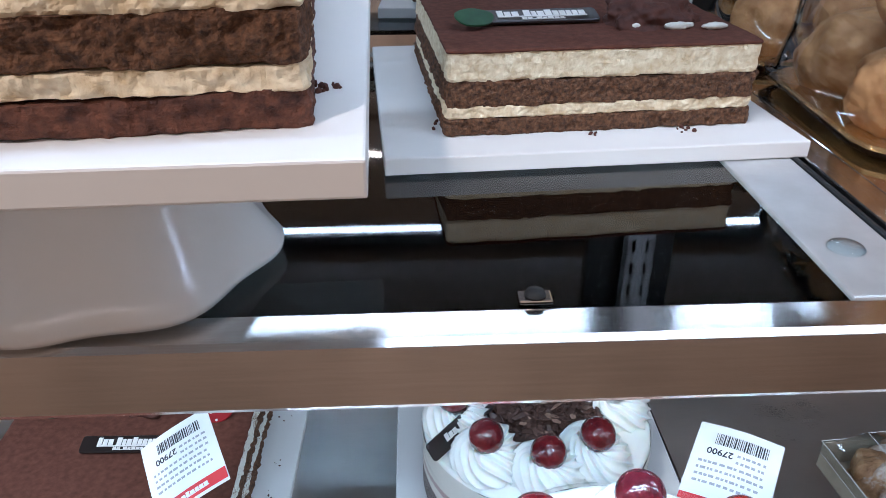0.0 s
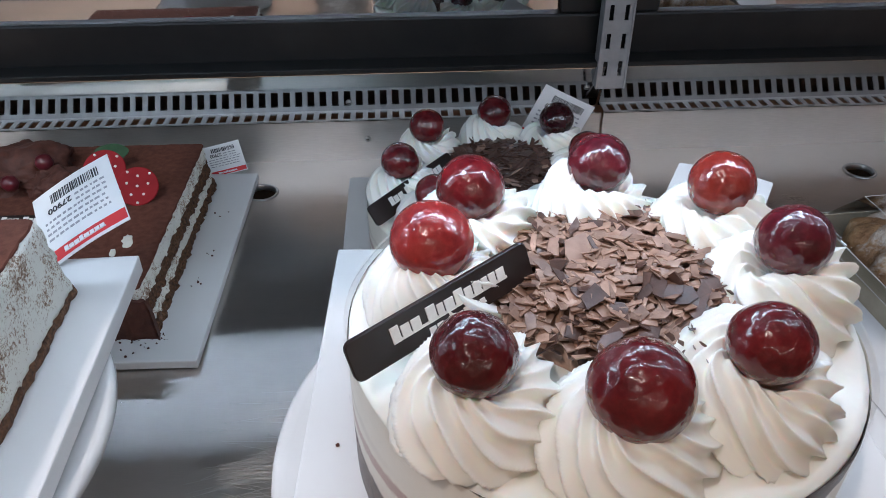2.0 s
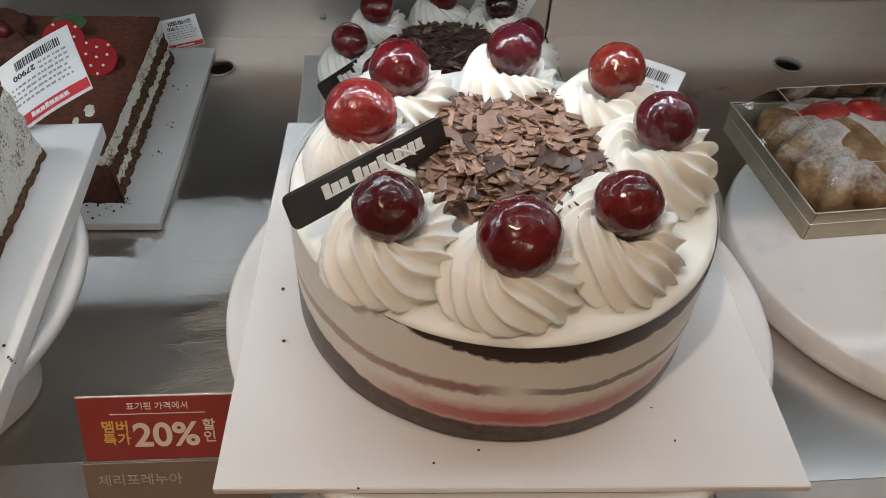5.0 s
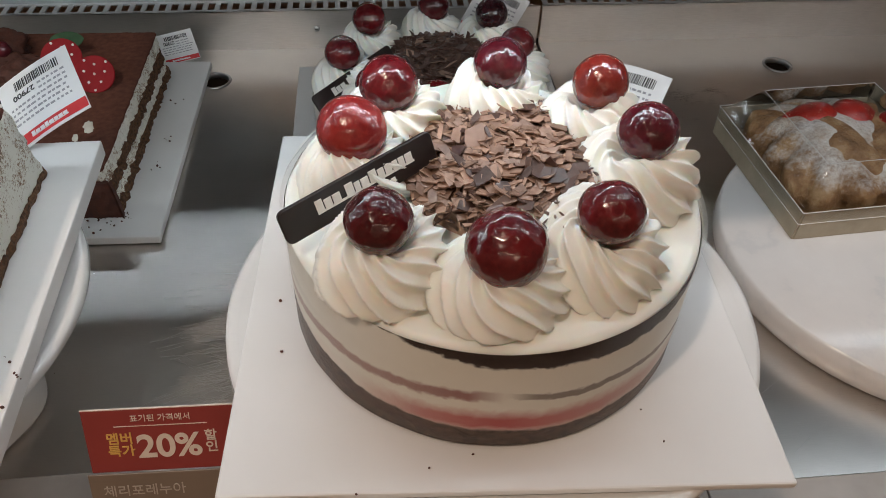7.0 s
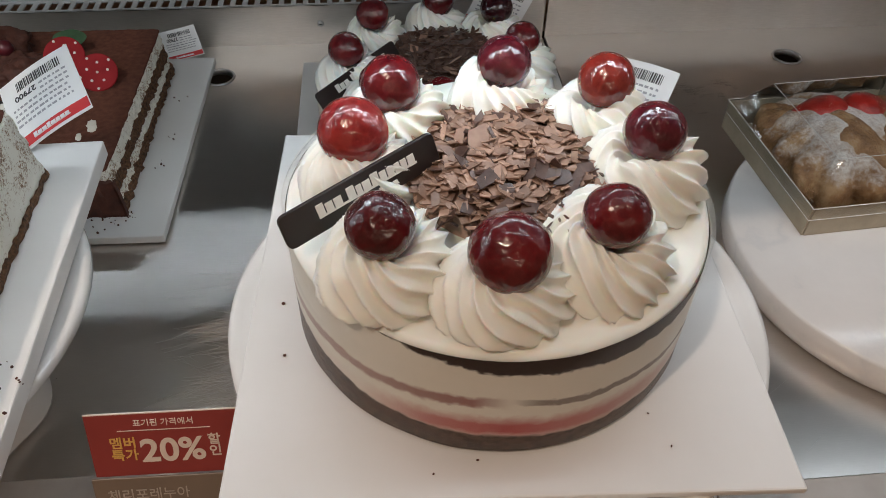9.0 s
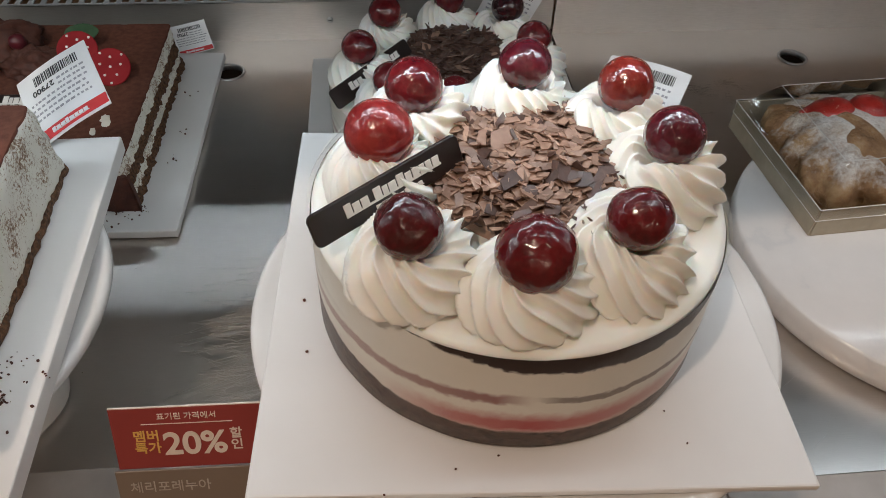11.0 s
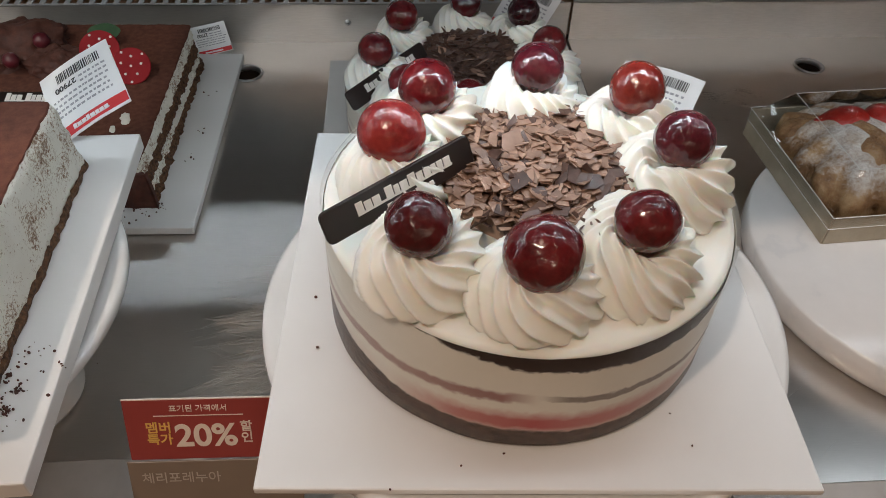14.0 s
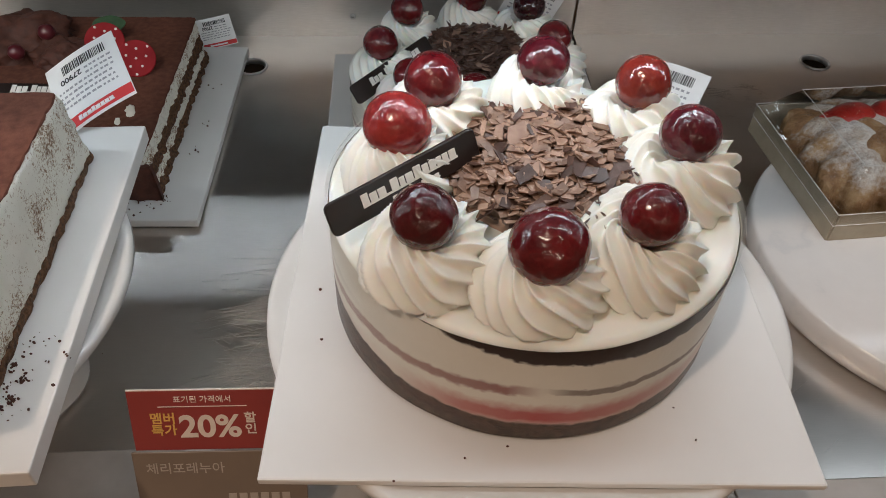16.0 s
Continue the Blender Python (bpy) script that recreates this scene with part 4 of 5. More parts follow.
for k in range(12):
    shared("chocolate_flake", DARK_FLAKES[k % 8], front, pose(0.0135 + bits.uniform(-0.004, 0.008), -0.040 + bits.uniform(-0.010, 0.008), 0.0815 + bits.uniform(-0.002, 0.003), bits.uniform(-50, 50), bits.uniform(-50, 50), bits.uniform(0, 360)) @ Matrix.Scale(bits.uniform(0.18, 0.42), 4))

RB = 0.0075
cake_board("cake_board", pose(0.0945, 0.261, 0.001, 0, 0, -0.5), 0.231, 0.0065, "square white cake board on the steel deck")
R0 = Vector((0.090, 0.245, RB))
rm, rw, rh = frame_from((0.0035, 0.2015, 0.0845), (0.0590, 0.2600, 0.0915), (0.0085, 0.1955, 0.0740))
rm.translation -= R0
cherry_cake(pose(*R0), [(-0.0650, -0.003, 0.088, 0.0128), (-0.0445, 0.0485, 0.088, 0.0128), (0.0073, 0.0690, 0.088, 0.0128), (0.0517, 0.0535, 0.088, 0.0128), (0.0640, 0.0050, 0.088, 0.0128), (0.036, -0.048, 0.087, 0.0128), (-0.002, -0.063, 0.086, 0.0128), (-0.044, -0.046, 0.087, 0.0128)],
            (1, 1, 4, 5, 1, 1, 1, 1), (rm, rw, 0.0145), "second round cherry cake, further back on the deck", 2, 200, 0.55)


# ---- cocoa cakes ----
def crumbs(parent_m, spots, name, label, seed, lo=0.0006, hi=0.0018, material="cocoa_dark"):
    """Crumbs scattered on a board."""
    rnd = random.Random(seed)
    bm = bmesh.new()
    for x, y, spread, count in spots:
        for _ in range(count):
            s = rnd.uniform(lo, hi)
            bmesh.ops.create_icosphere(bm, subdivisions=1, radius=s, matrix=Matrix.Translation((x + rnd.gauss(0, spread), y + rnd.gauss(0, spread), s * 0.4)) @ Euler((rnd.random() * 3, rnd.random() * 3, 0)).to_matrix().to_4x4() @ Matrix.Diagonal((1, rnd.uniform(0.5, 1), rnd.uniform(0.4, 0.8), 1)))
    return solo(name, bm, M[material], parent_m, label, "crumbs", "", False, "stuff")


def layer_cake(m, w, d, layers, label, seed, shear=(0, 0), top="cocoa", step=0.003, rows=5):
    """A cut block cake: alternating slabs and a dusted top."""
    t = thing("layer_cake", m, label, "cake", "layer cakes")
    z = 0.0
    for i, (name, mat_name, thick, rough, inset) in enumerate(layers):
        part(name, cake_layer(w - inset, d - inset, z, z + thick, seed + i * 7, rough, 0.0011, shear, rows, step), M[mat_name], t)
        z += thick
    bm = cake_layer(w + 0.0004, d + 0.0004, z - 0.0002, z + 0.0014, seed + 50, 0.0008, 0.0004, shear, 2)
    part("dusted_top", bm, M[top], t, "cocoa powder")
    return t, z + 0.0014


def cocoa_swirl(parent, x, y, z, seed, r=0.030):
    """A ruffled mound of cocoa-dusted cream."""
    rnd = random.Random(seed)
    bm = bmesh.new()
    bmesh.ops.create_icosphere(bm, subdivisions=5, radius=1.0)
    for v in bm.verts:
        d = v.co.normalized()
        k = 1 + 0.30 * n3(d.x * 2.1 + seed, d.y * 2.1, d.z * 2.1) + 0.16 * abs(n3(d.x * 5 + seed, d.y * 5, d.z * 4)) + 0.05 * n3(d.x * 13, d.y * 13, d.z * 13)
        v.co = Vector((d.x * r * 1.25 * k, d.y * r * 0.92 * k, max(-0.002, d.z * r * 0.62 * k)))
    return part("cocoa_swirl", bm, M["cocoa_dark"], parent, "ruffled cocoa-dusted cream", True, pose(x, y, z, 0, 0, rnd.uniform(0, 360)))


def leaf_disc(name, parent, m, rx, ry, material, thick=0.0008):
    bm = bmesh.new()
    ring = [(rx * math.cos(a), ry * math.sin(a) * (1 - 0.35 * math.cos(a) ** 3)) for a in (math.tau * i / 36 for i in range(36))]
    lo, hi = [bm.verts.new((x, y, 0)) for x, y in ring], [bm.verts.new((x, y, thick)) for x, y in ring]
    bm.faces.new(list(reversed(lo)))
    bm.faces.new(hi)
    for i in range(36):
        j = (i + 1) % 36
        bm.faces.new((lo[i], lo[j], hi[j], hi[i]))
    return part(name, bm, material, parent, "", False, m)


def berry_pick(parent, m, r=0.0150):
    """Flat decoration of two red spotted berries."""
    ob = None
    for k, (x, y) in enumerate(((-r * 0.80, r * 0.42), (r * 0.80, -r * 0.42))):
        disc = lathe([(0, 0), (r - 0.0005, 0), (r, 0.0005), (r, 0.0012), (r - 0.0006, 0.0017), (0, 0.0017)], 48)
        ob = part("red_disc", disc, M["redplastic"], parent, "flat red plastic berry with white dots", False, m @ pose(x, y, 0.0007 * k))
        for i, (dx, dy) in enumerate([(0, 0)] + [(0.52 * math.cos(a), 0.52 * math.sin(a)) for a in (0.3, 1.6, 2.9, 4.2, 5.4)] + [(0.86 * math.cos(a), 0.86 * math.sin(a)) for a in (0.9, 2.2, 3.5, 4.8)]):
            dot = lathe([(0.0011, 0.0016), (0.0009, 0.0022), (0, 0.0024)], 10)
            part("white_dot", dot, M["lettering"], ob, "", True, pose(dx * r, dy * r, 0))
    return ob


# rear cocoa cake on its board
cake_board("cake_board", pose(-0.2245, 0.274, 0.001, 0, 0, -1.6), 0.240, 0.0065, "square white cake board on the steel deck")
TIRA = [("sponge_layer", "sponge", 0.0085, 0.0028, 0.0), ("cream_layer", "dusted", 0.0065, 0.0022, 0.001), ("sponge_layer", "sponge", 0.0110, 0.0028, 0.0015), ("cream_layer", "dusted", 0.0125, 0.0022, 0.001)]
rear, rz = layer_cake(pose(-0.2335, 0.2745, 0.0077, 0, 0, -0.8), 0.196, 0.196, TIRA, "square cocoa-dusted layer cake with cream layers", 11, (-0.10, 0.02), "cocoa", 0.0018, 8)
front_coat = cake_layer(0.199, 0.004, 0.0, rz - 0.0095, 90, 0.0012, 0.001, (-0.10, 0.03))
part("cocoa_front", front_coat, M["cocoa_dark"], rear, "cocoa-smeared front", False, pose(0, -0.0985, 0.0))
cocoa_swirl(rear, -0.040, 0.052, rz, 5, 0.034)
cocoa_swirl(rear, 0.002, 0.030, rz, 9, 0.022)
for bx, by, bz, br in ((-0.062, 0.060, 0.022, 0.0075), (-0.010, 0.040, 0.017, 0.007), (-0.028, 0.018, 0.012, 0.0065)):
    part("berry", lathe([(0, -br), (br * 0.7, -br * 0.7), (br, 0), (br * 0.72, br * 0.7), (0, br)], 24), M["berry"], rear, "dark berry", True, pose(bx, by, rz + bz))
leaf_disc("leaf_disc", rear, pose(-0.070, 0.020, rz + 0.008, 25, -10, 40), 0.012, 0.0125, M["leaf"])
leaf_disc("leaf_disc", rear, pose(0.032, 0.062, rz + 0.012, 35, 0, 20), 0.013, 0.008, M["leaf"])
berry_pick(rear, pose(0.053, 0.018, rz + 0.014, 42, 6, 4))
rp = part("name_plaque", rounded_plate(0.072, 0.015, 0.0022, 0, 0.0018), M["plaque"], rear, "dark plaque with pale lettering", False, pose(0.004, -0.026, rz + 0.004, 14, 0, -1))
part("wordmark", shifted(word_blocks(12, 0.050, 0.0080, 5, (3,)), 0.002, 0.0014, 0.0018), M["lettering"], rp)
part("wordmark_line", shifted(word_blocks(7, 0.024, 0.0026, 9, (2,)), 0.002, -0.0043, 0.0018), M["lettering"], rp)
for bx, by, s in ((0.072, -0.045, 0.008), (0.066, -0.058, 0.005)):
    nick = bmesh.new()
    bmesh.ops.create_icosphere(nick, subdivisions=3, radius=s)
    for v in nick.verts:
        v.co = Vector((v.co.x * 0.45, v.co.y, v.co.z * 0.12)) * (1 + 0.4 * n3(v.co.x * 300, v.co.y * 300, 1))
    part("cream_smear", nick, M["pale_cream"], rear, "bare patch of cream", True, pose(bx, by, rz, 0, 0, 15))
crumbs(pose(-0.13, 0.27, 0.0076), [(-0.006, -0.096, 0.003, 10), (-0.022, -0.098, 0.006, 22), (0.006, -0.04, 0.004, 5), (0.010, 0.0, 0.004, 4), (0.004, 0.06, 0.006, 4)], "cocoa_crumbs", "dark cocoa crumbs on the white board", 4, 0.0003, 0.0011)

# front cocoa cake on a porcelain stand
pedestal(pose(-0.2315, 0.018, 0.0), 0.0855, 0.1255, 0.078, "white porcelain cake stand under the cocoa cake", 0.0030)
cake_board("cake_board", pose(-0.2330, 0.0175, 0.0895, 0, 0, 1.2), 0.2335, 0.0105, "thick square white cake board on a porcelain stand")
fc = thing("cocoa_cake", pose(-0.2345, 0.012, 0.1002, 0, 0, 0.8), "square cocoa-topped cream cake with a speckled cut face", "cake", "layer cakes")
part("cream_block", cake_layer(0.188, 0.186, 0.004, 0.054, 61, 0.0016, 0.0008, (0.05, -0.30), 14, 0.003), M["dusted"], fc, "pale cream speckled with cocoa", True)
part("sponge_base", cake_layer(0.190, 0.188, 0.0, 0.0055, 66, 0.0016, 0.0012, (0, 0), 3), M["sponge"], fc)
part("dusted_top", cake_layer(0.187, 0.184, 0.0538, 0.0556, 70, 0.0012, 0.0004, (0.05, -0.30), 2), M["cocoa"], fc, "cocoa powder")
crumbs(pose(-0.131, 0.0, 0.1001), [(-0.006, -0.044, 0.0012, 22), (-0.012, -0.056, 0.0016, 60), (-0.015, -0.060, 0.0040, 130), (-0.012, -0.066, 0.0060, 130), (0.001, -0.052, 0.0012, 20), (-0.001, -0.062, 0.0014, 26), (-0.013, 0.105, 0.001, 3), (-0.006, -0.04, 0.012, 40)], "cocoa_crumbs", "dark cocoa crumbs on the white board", 8, 0.0002, 0.0011)
crumbs(pose(0.0945, 0.003, BT + 0.0001), [(0.055, -0.084, 0.0003, 1), (-0.098, -0.012, 0.0005, 2), (-0.096, -0.042, 0.0004, 2), (-0.036, -0.104, 0.0003, 1), (-0.064, -0.113, 0.0003, 1), (0.06, -0.1, 0.0003, 1), (-0.018, -0.1, 0.0002, 1)], "chocolate_crumbs", "a few dark crumbs on the white board", 13, 0.0006, 0.0010)

# ---- labels and sign ----
price_label((-0.192, 0.179, 0.107), (-0.149, 0.195, 0.1285), (-0.159, 0.127, 0.1005), "white price label with a red strip leaning behind the cocoa cake", 3, "27900", 0.0015)
price_label((0.189, 0.172, 0.125), (0.233, 0.144, 0.126), (0.152, 0.118, 0.1085), "white printed price label resting behind the cherry cake", 4, "27900", 0.0025)
price_label((-0.1487, 0.4, 0.0285), (-0.1154, 0.4, 0.0364), (-0.1438, 0.392, 0.0031), "white printed price label with a red strip behind the cake", 5, "27900", 0.001)
price_label((0.141, 0.345, 0.104), (0.182, 0.345, 0.083), (0.121, 0.342, 0.062), "white printed price label behind the rear cherry cake", 6, "27900", 0.001)

sign_m = pose(-0.0535, -0.0770, 0.0068, 69, 0, -1.0)
sign = thing("discount_sign", sign_m, "red discount sign above a taupe name card, standing on the deck", "sign")
card = part("red_card", box(-0.0395, 0.0395, 0.0478, 0.0815, -0.0006, 0.0004, 0.0002, 1), M["red"], sign, "red card with pale print")
part("card_edge", box(-0.0395, 0.0395, 0.0815, 0.0819, -0.0006, 0.0004), M["sign_ink"], card)
text_mesh("표기된 가격에서", 0.0040, M["sign_ink"], card, pose(-0.0052, 0.0765, 0.0005), "printed_line")
part("rule", bars([(-0.0260, 0.0150, 0.0726, 0.0729)], 0.0004), M["sign_ink"], card)
text_mesh("멤버\n특가", 0.0066, M["gold_ink"], card, pose(-0.0245, 0.0625, 0.0005), "gold_words", 0.0002, "CENTER", 0.00012)
text_mesh("20%", 0.0172, M["sign_ink"], card, pose(-0.0030, 0.0608, 0.0005), "discount_figure", 0.0002, "CENTER", 0.0004)
text_mesh("할\n인", 0.0064, M["sign_ink"], card, pose(0.0160, 0.0625, 0.0005), "pale_words", 0.0002, "CENTER", 0.00008)
price = part("name_card", box(-0.0415, 0.0405, -0.0070, 0.0474, 0.0006, 0.0016, 0.0002, 1), M["price_card"], sign, "taupe card with pale print")
text_mesh("체리포레누아", 0.0068, M["price_ink"], price, pose(-0.0170, 0.0375, 0.0017), "cake_name")
part("price_bars", bars([(0.002 + i * 0.0052, 0.0058 + i * 0.0052, 0.014, 0.022) for i in range(6)], 0.0016), M["price_ink"], price)

# ---- boxed pastry on the marble slab ----
marble = lathe([(0, 0), (0.127, 0), (0.131, 0.003), (0.133, 0.010), (0.1325, 0.0225), (0.1305, 0.0245), (0, 0.0245)], 128)
solo("marble_slab", marble, M["marble"], pose(0.412, 0.090, 0.0012), "round white marble slab on the steel deck", "serving slab", "", True)
pb = thing("pastry_box", pose(0.3855, 0.1680, 0.0259, 0, 0, 4.0), "kraft pastry box with a clear lid", "pastry box")
W = 0.128
part("tray_floor", box(-W / 2, W / 2, -W / 2, W / 2, 0, 0.0012), M["kraft"], pb)
for s in (-1, 1):
    part("tray_wall", box(s * W / 2 - 0.0007, s * W / 2 + 0.0007, -W / 2, W / 2, 0.0, 0.0235, 0.0003, 1), M["kraft"], pb)
    part("tray_wall", box(-W / 2 + 0.0008, W / 2 - 0.0008, s * W / 2 - 0.0007, s * W / 2 + 0.0007, 0.0, 0.0235, 0.0003, 1), M["kraft"], pb)
lid = bmesh.new()
levels = [(W / 2 + 0.0016, 0.0145), (W / 2 + 0.0016, 0.0240), (W / 2 - 0.002, 0.0246), (W / 2 - 0.0165, 0.0475), (W / 2 - 0.019, 0.0485)]
rings = []
for hw, z in levels:
    rings.append([lid.verts.new((x, y, z)) for x, y, _, _ in rect_loop(2 * hw, 2 * hw, 0.004, 0.03)])
for lo, hi in zip(rings, rings[1:]):
    k = min(len(lo), len(hi))
    for i in range(k):
        j = (i + 1) % k
        lid.faces.new((lo[i], lo[j], hi[j], hi[i]))
lid.faces.new(rings[-1])
lid_ob = part("clear_lid", lid, M["lid"], pb, "clear plastic lid")
lid_ob.visible_shadow = False


def edge_bar(a, b, r):
    """A thin bar from a to b."""
    a, b = Vector(a), Vector(b)
    bm = bmesh.new()
    bmesh.ops.create_cone(bm, cap_ends=True, segments=6, radius1=r, radius2=r, depth=(b - a).length)
    bm.transform(Matrix.Translation((a + b) / 2) @ (b - a).to_track_quat("Z", "Y").to_matrix().to_4x4())
    return bm


ht, hb = W / 2 - 0.0185, W / 2 + 0.0012
for k in range(4):
    sx, sy = ((-1, -1), (1, -1), (1, 1), (-1, 1))[k]
    ex, ey = ((-1, -1), (1, -1), (1, 1), (-1, 1))[(k + 1) % 4]
    # thin pale bars draw the highlights along the lid's folds
    part("lid_fold", edge_bar((sx * ht, sy * ht, 0.0485), (ex * ht, ey * ht, 0.0485), 0.00028), M["lid_glint"], lid_ob)
    part("lid_fold", edge_bar((sx * hb, sy * hb, 0.0242), (ex * hb, ey * hb, 0.0242), 0.00035), M["lid_glint"], lid_ob)
    part("lid_fold", edge_bar((sx * hb, sy * hb, 0.0144), (ex * hb, ey * hb, 0.0144), 0.00030), M["lid_glint"], lid_ob)
pastry = thing("fruit_pastry", pose(0.3865, 0.1700, 0.0272, 0, 0, 4.0), "baked pastry dusted with icing sugar, strawberries on top", "pastry")


def dough(seed, rx, ry, rz, folds, flaky=0.030):
    """A folded lump of laminated dough with raised pleats."""
    bm = bmesh.new()
    bmesh.ops.create_icosphere(bm, subdivisions=5, radius=1.0)
    for v in bm.verts:
        d = v.co.normalized()
        a = math.atan2(d.y, d.x)
        k = 1 + 0.17 * (abs(math.sin(folds * a / 2 + seed + 1.4 * d.z)) ** 0.8 - 0.6) * (1 - max(0.0, d.z) ** 4) + 0.14 * n3(d.x * 1.7 + seed, d.y * 1.7, d.z * 1.7) + 0.018 * n3(d.x * 7, d.y * 7, d.z * 7 + seed) + flaky * abs(n3(d.x * 4 + seed, d.y * 4, d.z * 19))
        sq = (abs(d.x) ** 4 + abs(d.y) ** 4) ** -0.25 if (abs(d.x) + abs(d.y)) > 0.2 else 1.0
        sq = min(sq, 1.25)
        v.co = Vector((d.x * rx * k * sq, d.y * ry * k * sq, max(0.0, d.z * rz * k)))
    return bm


part("dough", dough(4, 0.054, 0.053, 0.042, 14), M["pastry"], pastry, "flaky brown dough", True)
part("dough_fold", dough(12, 0.017, 0.030, 0.019, 3), M["pastry"], pastry, "", True, pose(-0.010, -0.012, 0.024, 10, -10, 24))
part("dough_fold", dough(17, 0.017, 0.030, 0.019, 3), M["pastry"], pastry, "", True, pose(0.023, -0.016, 0.024, 8, 10, -10))
part("dough_fold", dough(23, 0.030, 0.014, 0.017, 5), M["pastry"], pastry, "", True, pose(0.028, 0.036, 0.014, 0, 0, 20))
part("dough_fold", dough(29, 0.016, 0.020, 0.022, 5), M["pastry"], pastry, "", True, pose(-0.036, 0.028, 0.012, 0, 0, 40))
seeds = random.Random(5)
for bx, by, bz, rot, tilt in ((-0.020, 0.020, 0.034, 168, 10), (0.016, 0.016, 0.036, 12, 14), (0.042, 0.004, 0.033, 40, 20)):
    sb = bmesh.new()
    bmesh.ops.create_icosphere(sb, subdivisions=4, radius=1.0)
    for v in sb.verts:
        d = v.co.normalized()
        k = 0.0145 * (1 - 0.40 * d.x) * (1 + 0.05 * n3(d.x * 3 + bx * 90, d.y * 3, d.z * 3))
        v.co = Vector((d.x * 0.021, d.y * k, d.z * k * 0.85))
    sob = part("strawberry", sb, M["strawberry"], pastry, "red strawberry half", True, pose(bx, by, bz, tilt, 8, rot))
    dots = bmesh.new()
    for _ in range(60):
        d = Vector((seeds.uniform(-0.9, 0.9), seeds.gauss(0, 1), seeds.gauss(0, 1)))
        d = Vector((d.x, *(Vector((d.y, d.z)).normalized() * math.sqrt(1 - d.x * d.x))))
        k = 0.0145 * (1 - 0.40 * d.x)
        bmesh.ops.create_icosphere(dots, subdivisions=1, radius=0.00035, matrix=Matrix.Translation((d.x * 0.0212, d.y * k * 1.01, d.z * k * 0.86)))
    tagged(part("seed", dots, M["filling"], sob), kind="stuff")
    if bz < 0.0355:
        part("cream_dab", dough(31 + bx * 100, 0.012, 0.008, 0.010, 5), M["cream"], pastry, "dab of whipped cream", True, pose(bx + 0.014, by - 0.008, 0.030, 0, 0, rot))


# ---- the upper shelf ----
cake_board("cake_board", pose(0.0915, 0.2785, GZ + 0.0008, 0, 0, 3.6), 0.231, 0.0095, "square white cake board on the glass shelf")
UP = [("sponge_layer", "sponge", 0.0095, 0.0018, 0.0), ("cream_layer", "filling", 0.0065, 0.0012, 0.001), ("sponge_layer", "sponge", 0.0140, 0.0018, 0.0005), ("cream_layer", "filling", 0.0152, 0.0010, 0.001)]
up, uz = layer_cake(pose(0.0965, 0.281, GZ + 0.0105, 0, 0, 4.5), 0.176, 0.178, UP, "square cocoa-topped layer cake with sponge and cream stripes", 31, (0.03, 0.03), "cocoa", 0.0014, 10)
up_p = part("name_plaque", rounded_plate(0.072, 0.017, 0.0022, 0, 0.0018), M["plaque"], up, "dark plaque with pale lettering", False, pose(-0.024, -0.028, uz + 0.003, 12, 0, 0))
part("wordmark", shifted(word_blocks(12, 0.054, 0.0085, 5, (3,)), 0.002, 0.0014, 0.0018), M["lettering"], up_p)
part("wordmark_line", shifted(word_blocks(7, 0.026, 0.0026, 9, (2,)), 0.002, -0.0050, 0.0018), M["lettering"], up_p)
cocoa_swirl(up, 0.045, -0.030, uz, 14, 0.026)
for bx, by in ((0.028, -0.052), (0.052, -0.055), (0.072, -0.058)):
    nick = bmesh.new()
    bmesh.ops.create_icosphere(nick, subdivisions=3, radius=0.008)
    for v in nick.verts:
        v.co = Vector((v.co.x, v.co.y * 0.35, v.co.z * 0.25)) * (1 + 0.4 * n3(v.co.x * 300, v.co.y * 300, bx * 50))
    part("cream_smear", nick, M["pale_cream"], up, "bare edge of cream", True, pose(bx, by, uz + 0.002))
leaf_disc("leaf_disc", up, pose(-0.064, -0.038, uz + 0.006, 20, 0, 30), 0.013, 0.009, M["leaf"])
crumbs(pose(0.10, 0.186, GZ + 0.0103), [(0.05, 0.006, 0.004, 8), (0.0, 0.0, 0.003, 4), (-0.086, 0.02, 0.004, 10)], "cocoa_crumbs", "brown crumbs on the white board", 21)

pedestal(pose(-0.130, 0.080, GZ + 0.0012), 0.079, 0.100, 0.0685, "white porcelain cake stand on the glass shelf", 0.0)
cake_board("cake_board", pose(-0.133, 0.0715, GZ + 0.0802, 0, 0, 2.0), 0.231, 0.0105, "thick square white cake board on a tall porcelain stand")
TALL = [("sponge_layer", "moist", 0.0095, 0.0014, 0.0), ("cream_layer", "filling", 0.0068, 0.0018, 0.001), ("sponge_layer", "sponge", 0.0135, 0.0024, 0.001), ("cream_layer", "filling", 0.013, 0.0016, 0.001)]
layer_cake(pose(-0.1325, 0.0669, GZ + 0.0909, 0, 0, 6.0), 0.190, 0.190, TALL, "square cocoa-topped layer cake with cream stripes on a stand", 47, (0.02, 0.05), "cocoa", 0.0013, 12)
crumbs(pose(-0.03, 0.0, GZ + 0.0908), [(0.004, 0.016, 0.003, 12), (-0.05, -0.016, 0.002, 8)], "cocoa_crumbs", "brown crumbs on the white board", 33)


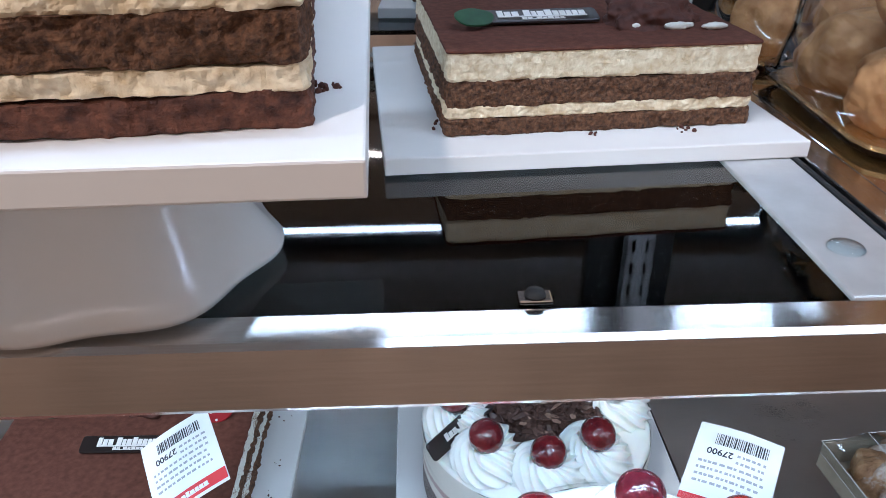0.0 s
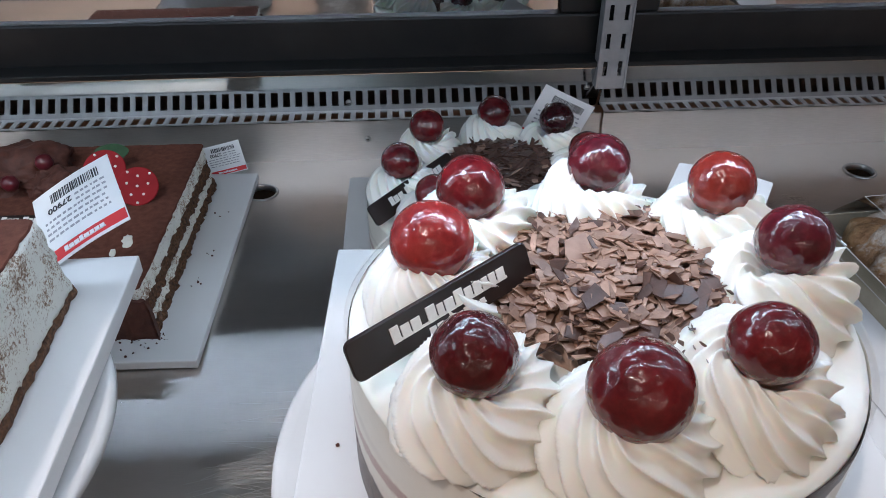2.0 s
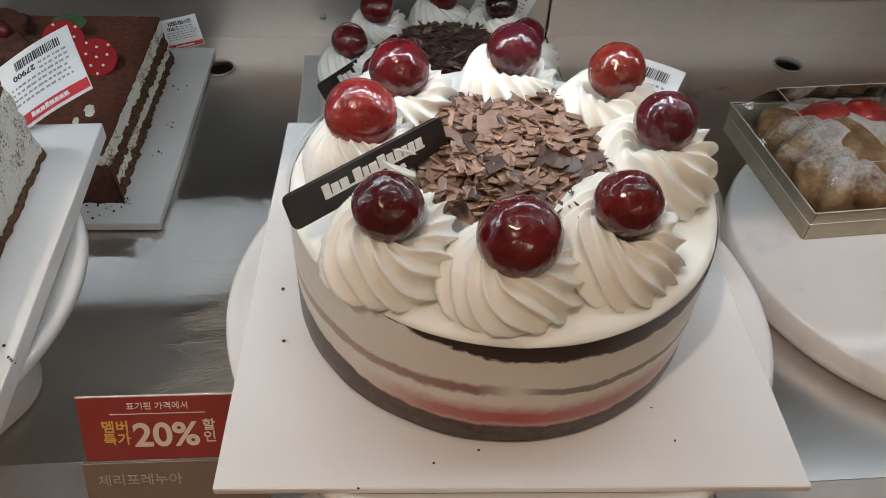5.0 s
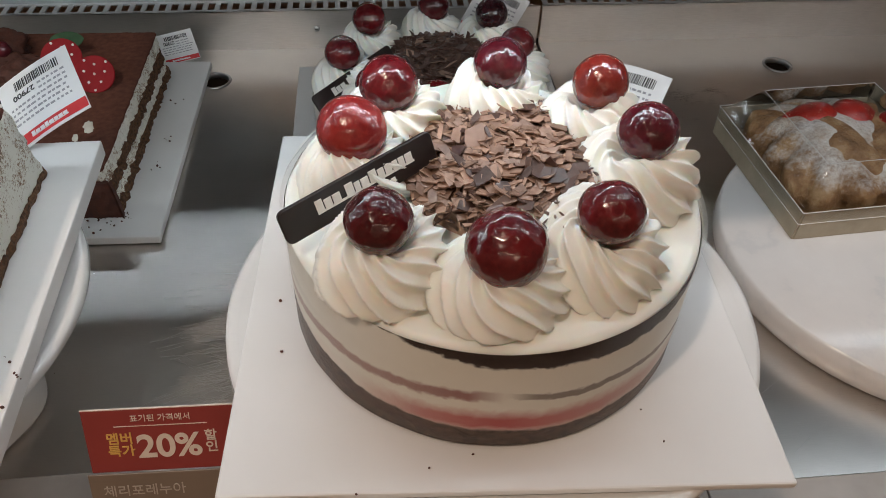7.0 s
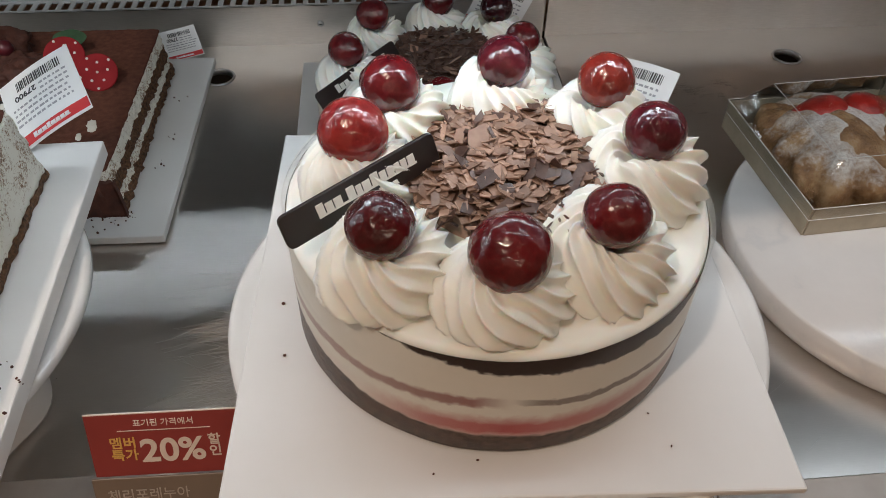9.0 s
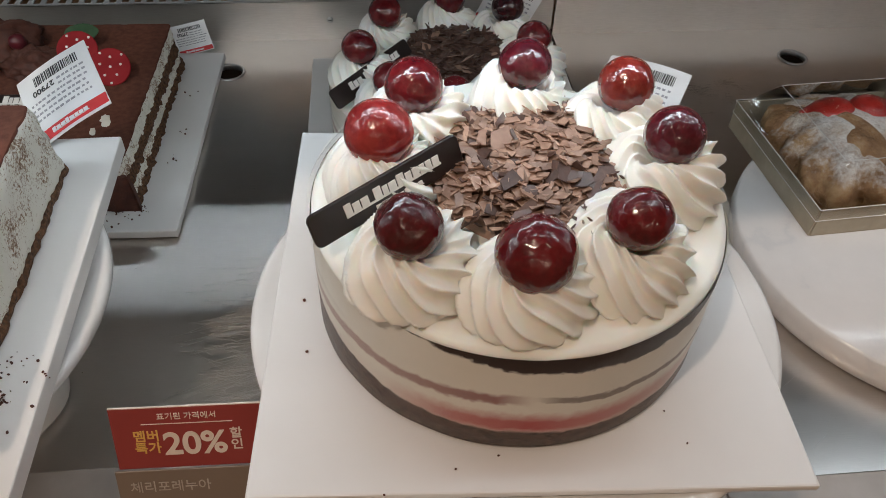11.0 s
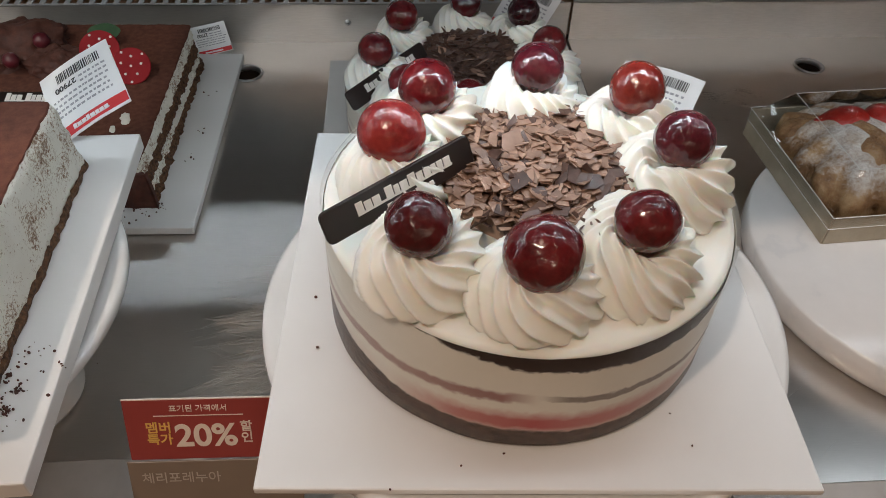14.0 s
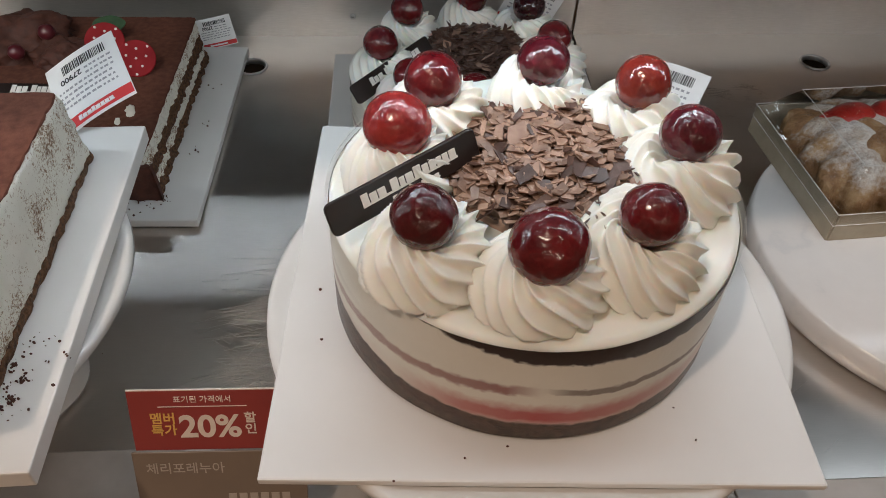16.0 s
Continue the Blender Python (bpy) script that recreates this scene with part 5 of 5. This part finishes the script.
def pastry_dome(m, w, d, h, seed, label):
    """Clear plastic clamshell with round cream puffs on a gold tray."""
    t = thing("pastry_dome", m, label, "pastry container", "pastry containers")
    bm = bmesh.new()
    rings = []
    for ins, z in ((0.0, 0.004), (-0.003, 0.006), (-0.003, 0.012), (0.002, 0.014), (0.006, 0.04), (0.010, h * 0.7), (0.020, h * 0.93), (0.036, h)):
        rings.append([bm.verts.new((x, y, z)) for x, y, _, _ in rect_loop(w - 2 * ins, d - 2 * ins, 0.03, 0.2)])
    for lo, hi in zip(rings, rings[1:]):
        for i in range(len(lo)):
            j = (i + 1) % len(lo)
            bm.faces.new((lo[i], lo[j], hi[j], hi[i]))
    bm.faces.new(rings[-1])
    part("clear_cover", bm, M["lid"], t, "clear plastic cover", True).visible_shadow = False
    base = bmesh.new()
    rings = [[base.verts.new((x, y, z)) for x, y, _, _ in rect_loop(w - 2 * ins, d - 2 * ins, 0.03, 0.2)] for ins, z in ((0.012, 0.0005), (0.004, 0.004), (0.004, 0.007), (0.010, 0.006))]
    for lo, hi in zip(rings, rings[1:]):
        for i in range(len(lo)):
            j = (i + 1) % len(lo)
            base.faces.new((lo[i], lo[j], hi[j], hi[i]))
    base.faces.new(rings[-1])
    part("gold_tray", base, M["gold"], t)
    return t


def puff(m, seed, r):
    bm = bmesh.new()
    bmesh.ops.create_icosphere(bm, subdivisions=5, radius=1.0)
    for v in bm.verts:
        d = v.co.normalized()
        k = 1 + 0.16 * n3(d.x * 1.8 + seed, d.y * 1.8, d.z * 1.8) + 0.07 * abs(n3(d.x * 5, d.y * 5, d.z * 5 + seed)) + 0.02 * n3(d.x * 16, d.y * 16, d.z * 16)
        v.co = Vector((d.x * r * k, d.y * r * k, max(-r * 0.62, d.z * r * 0.82 * k)))
    return solo("cream_puff", bm, M["puff"], m, "golden brown cream puff inside a clear container", "pastry", "cream puffs", True)


pastry_dome(pose(0.318, 0.235, GZ + 0.001, 0, 0, -4), 0.150, 0.180, 0.135, 2, "clear container of cream puffs on the neighbouring shelf")
pastry_dome(pose(0.300, 0.385, GZ + 0.001, 0, 0, 2), 0.130, 0.110, 0.110, 3, "second clear container of cream puffs behind the first")
for i, (px, py, pz, pr) in enumerate(((0.285, 0.195, 0.036, 0.036), (0.350, 0.205, 0.036, 0.036), (0.290, 0.270, 0.036, 0.036), (0.352, 0.275, 0.036, 0.035), (0.292, 0.205, 0.084, 0.033), (0.345, 0.225, 0.084, 0.033), (0.282, 0.378, 0.034, 0.034), (0.332, 0.388, 0.034, 0.032), (0.292, 0.380, 0.078, 0.030))):
    puff(pose(px, py, GZ + pz - 0.008), i * 4.1, pr)
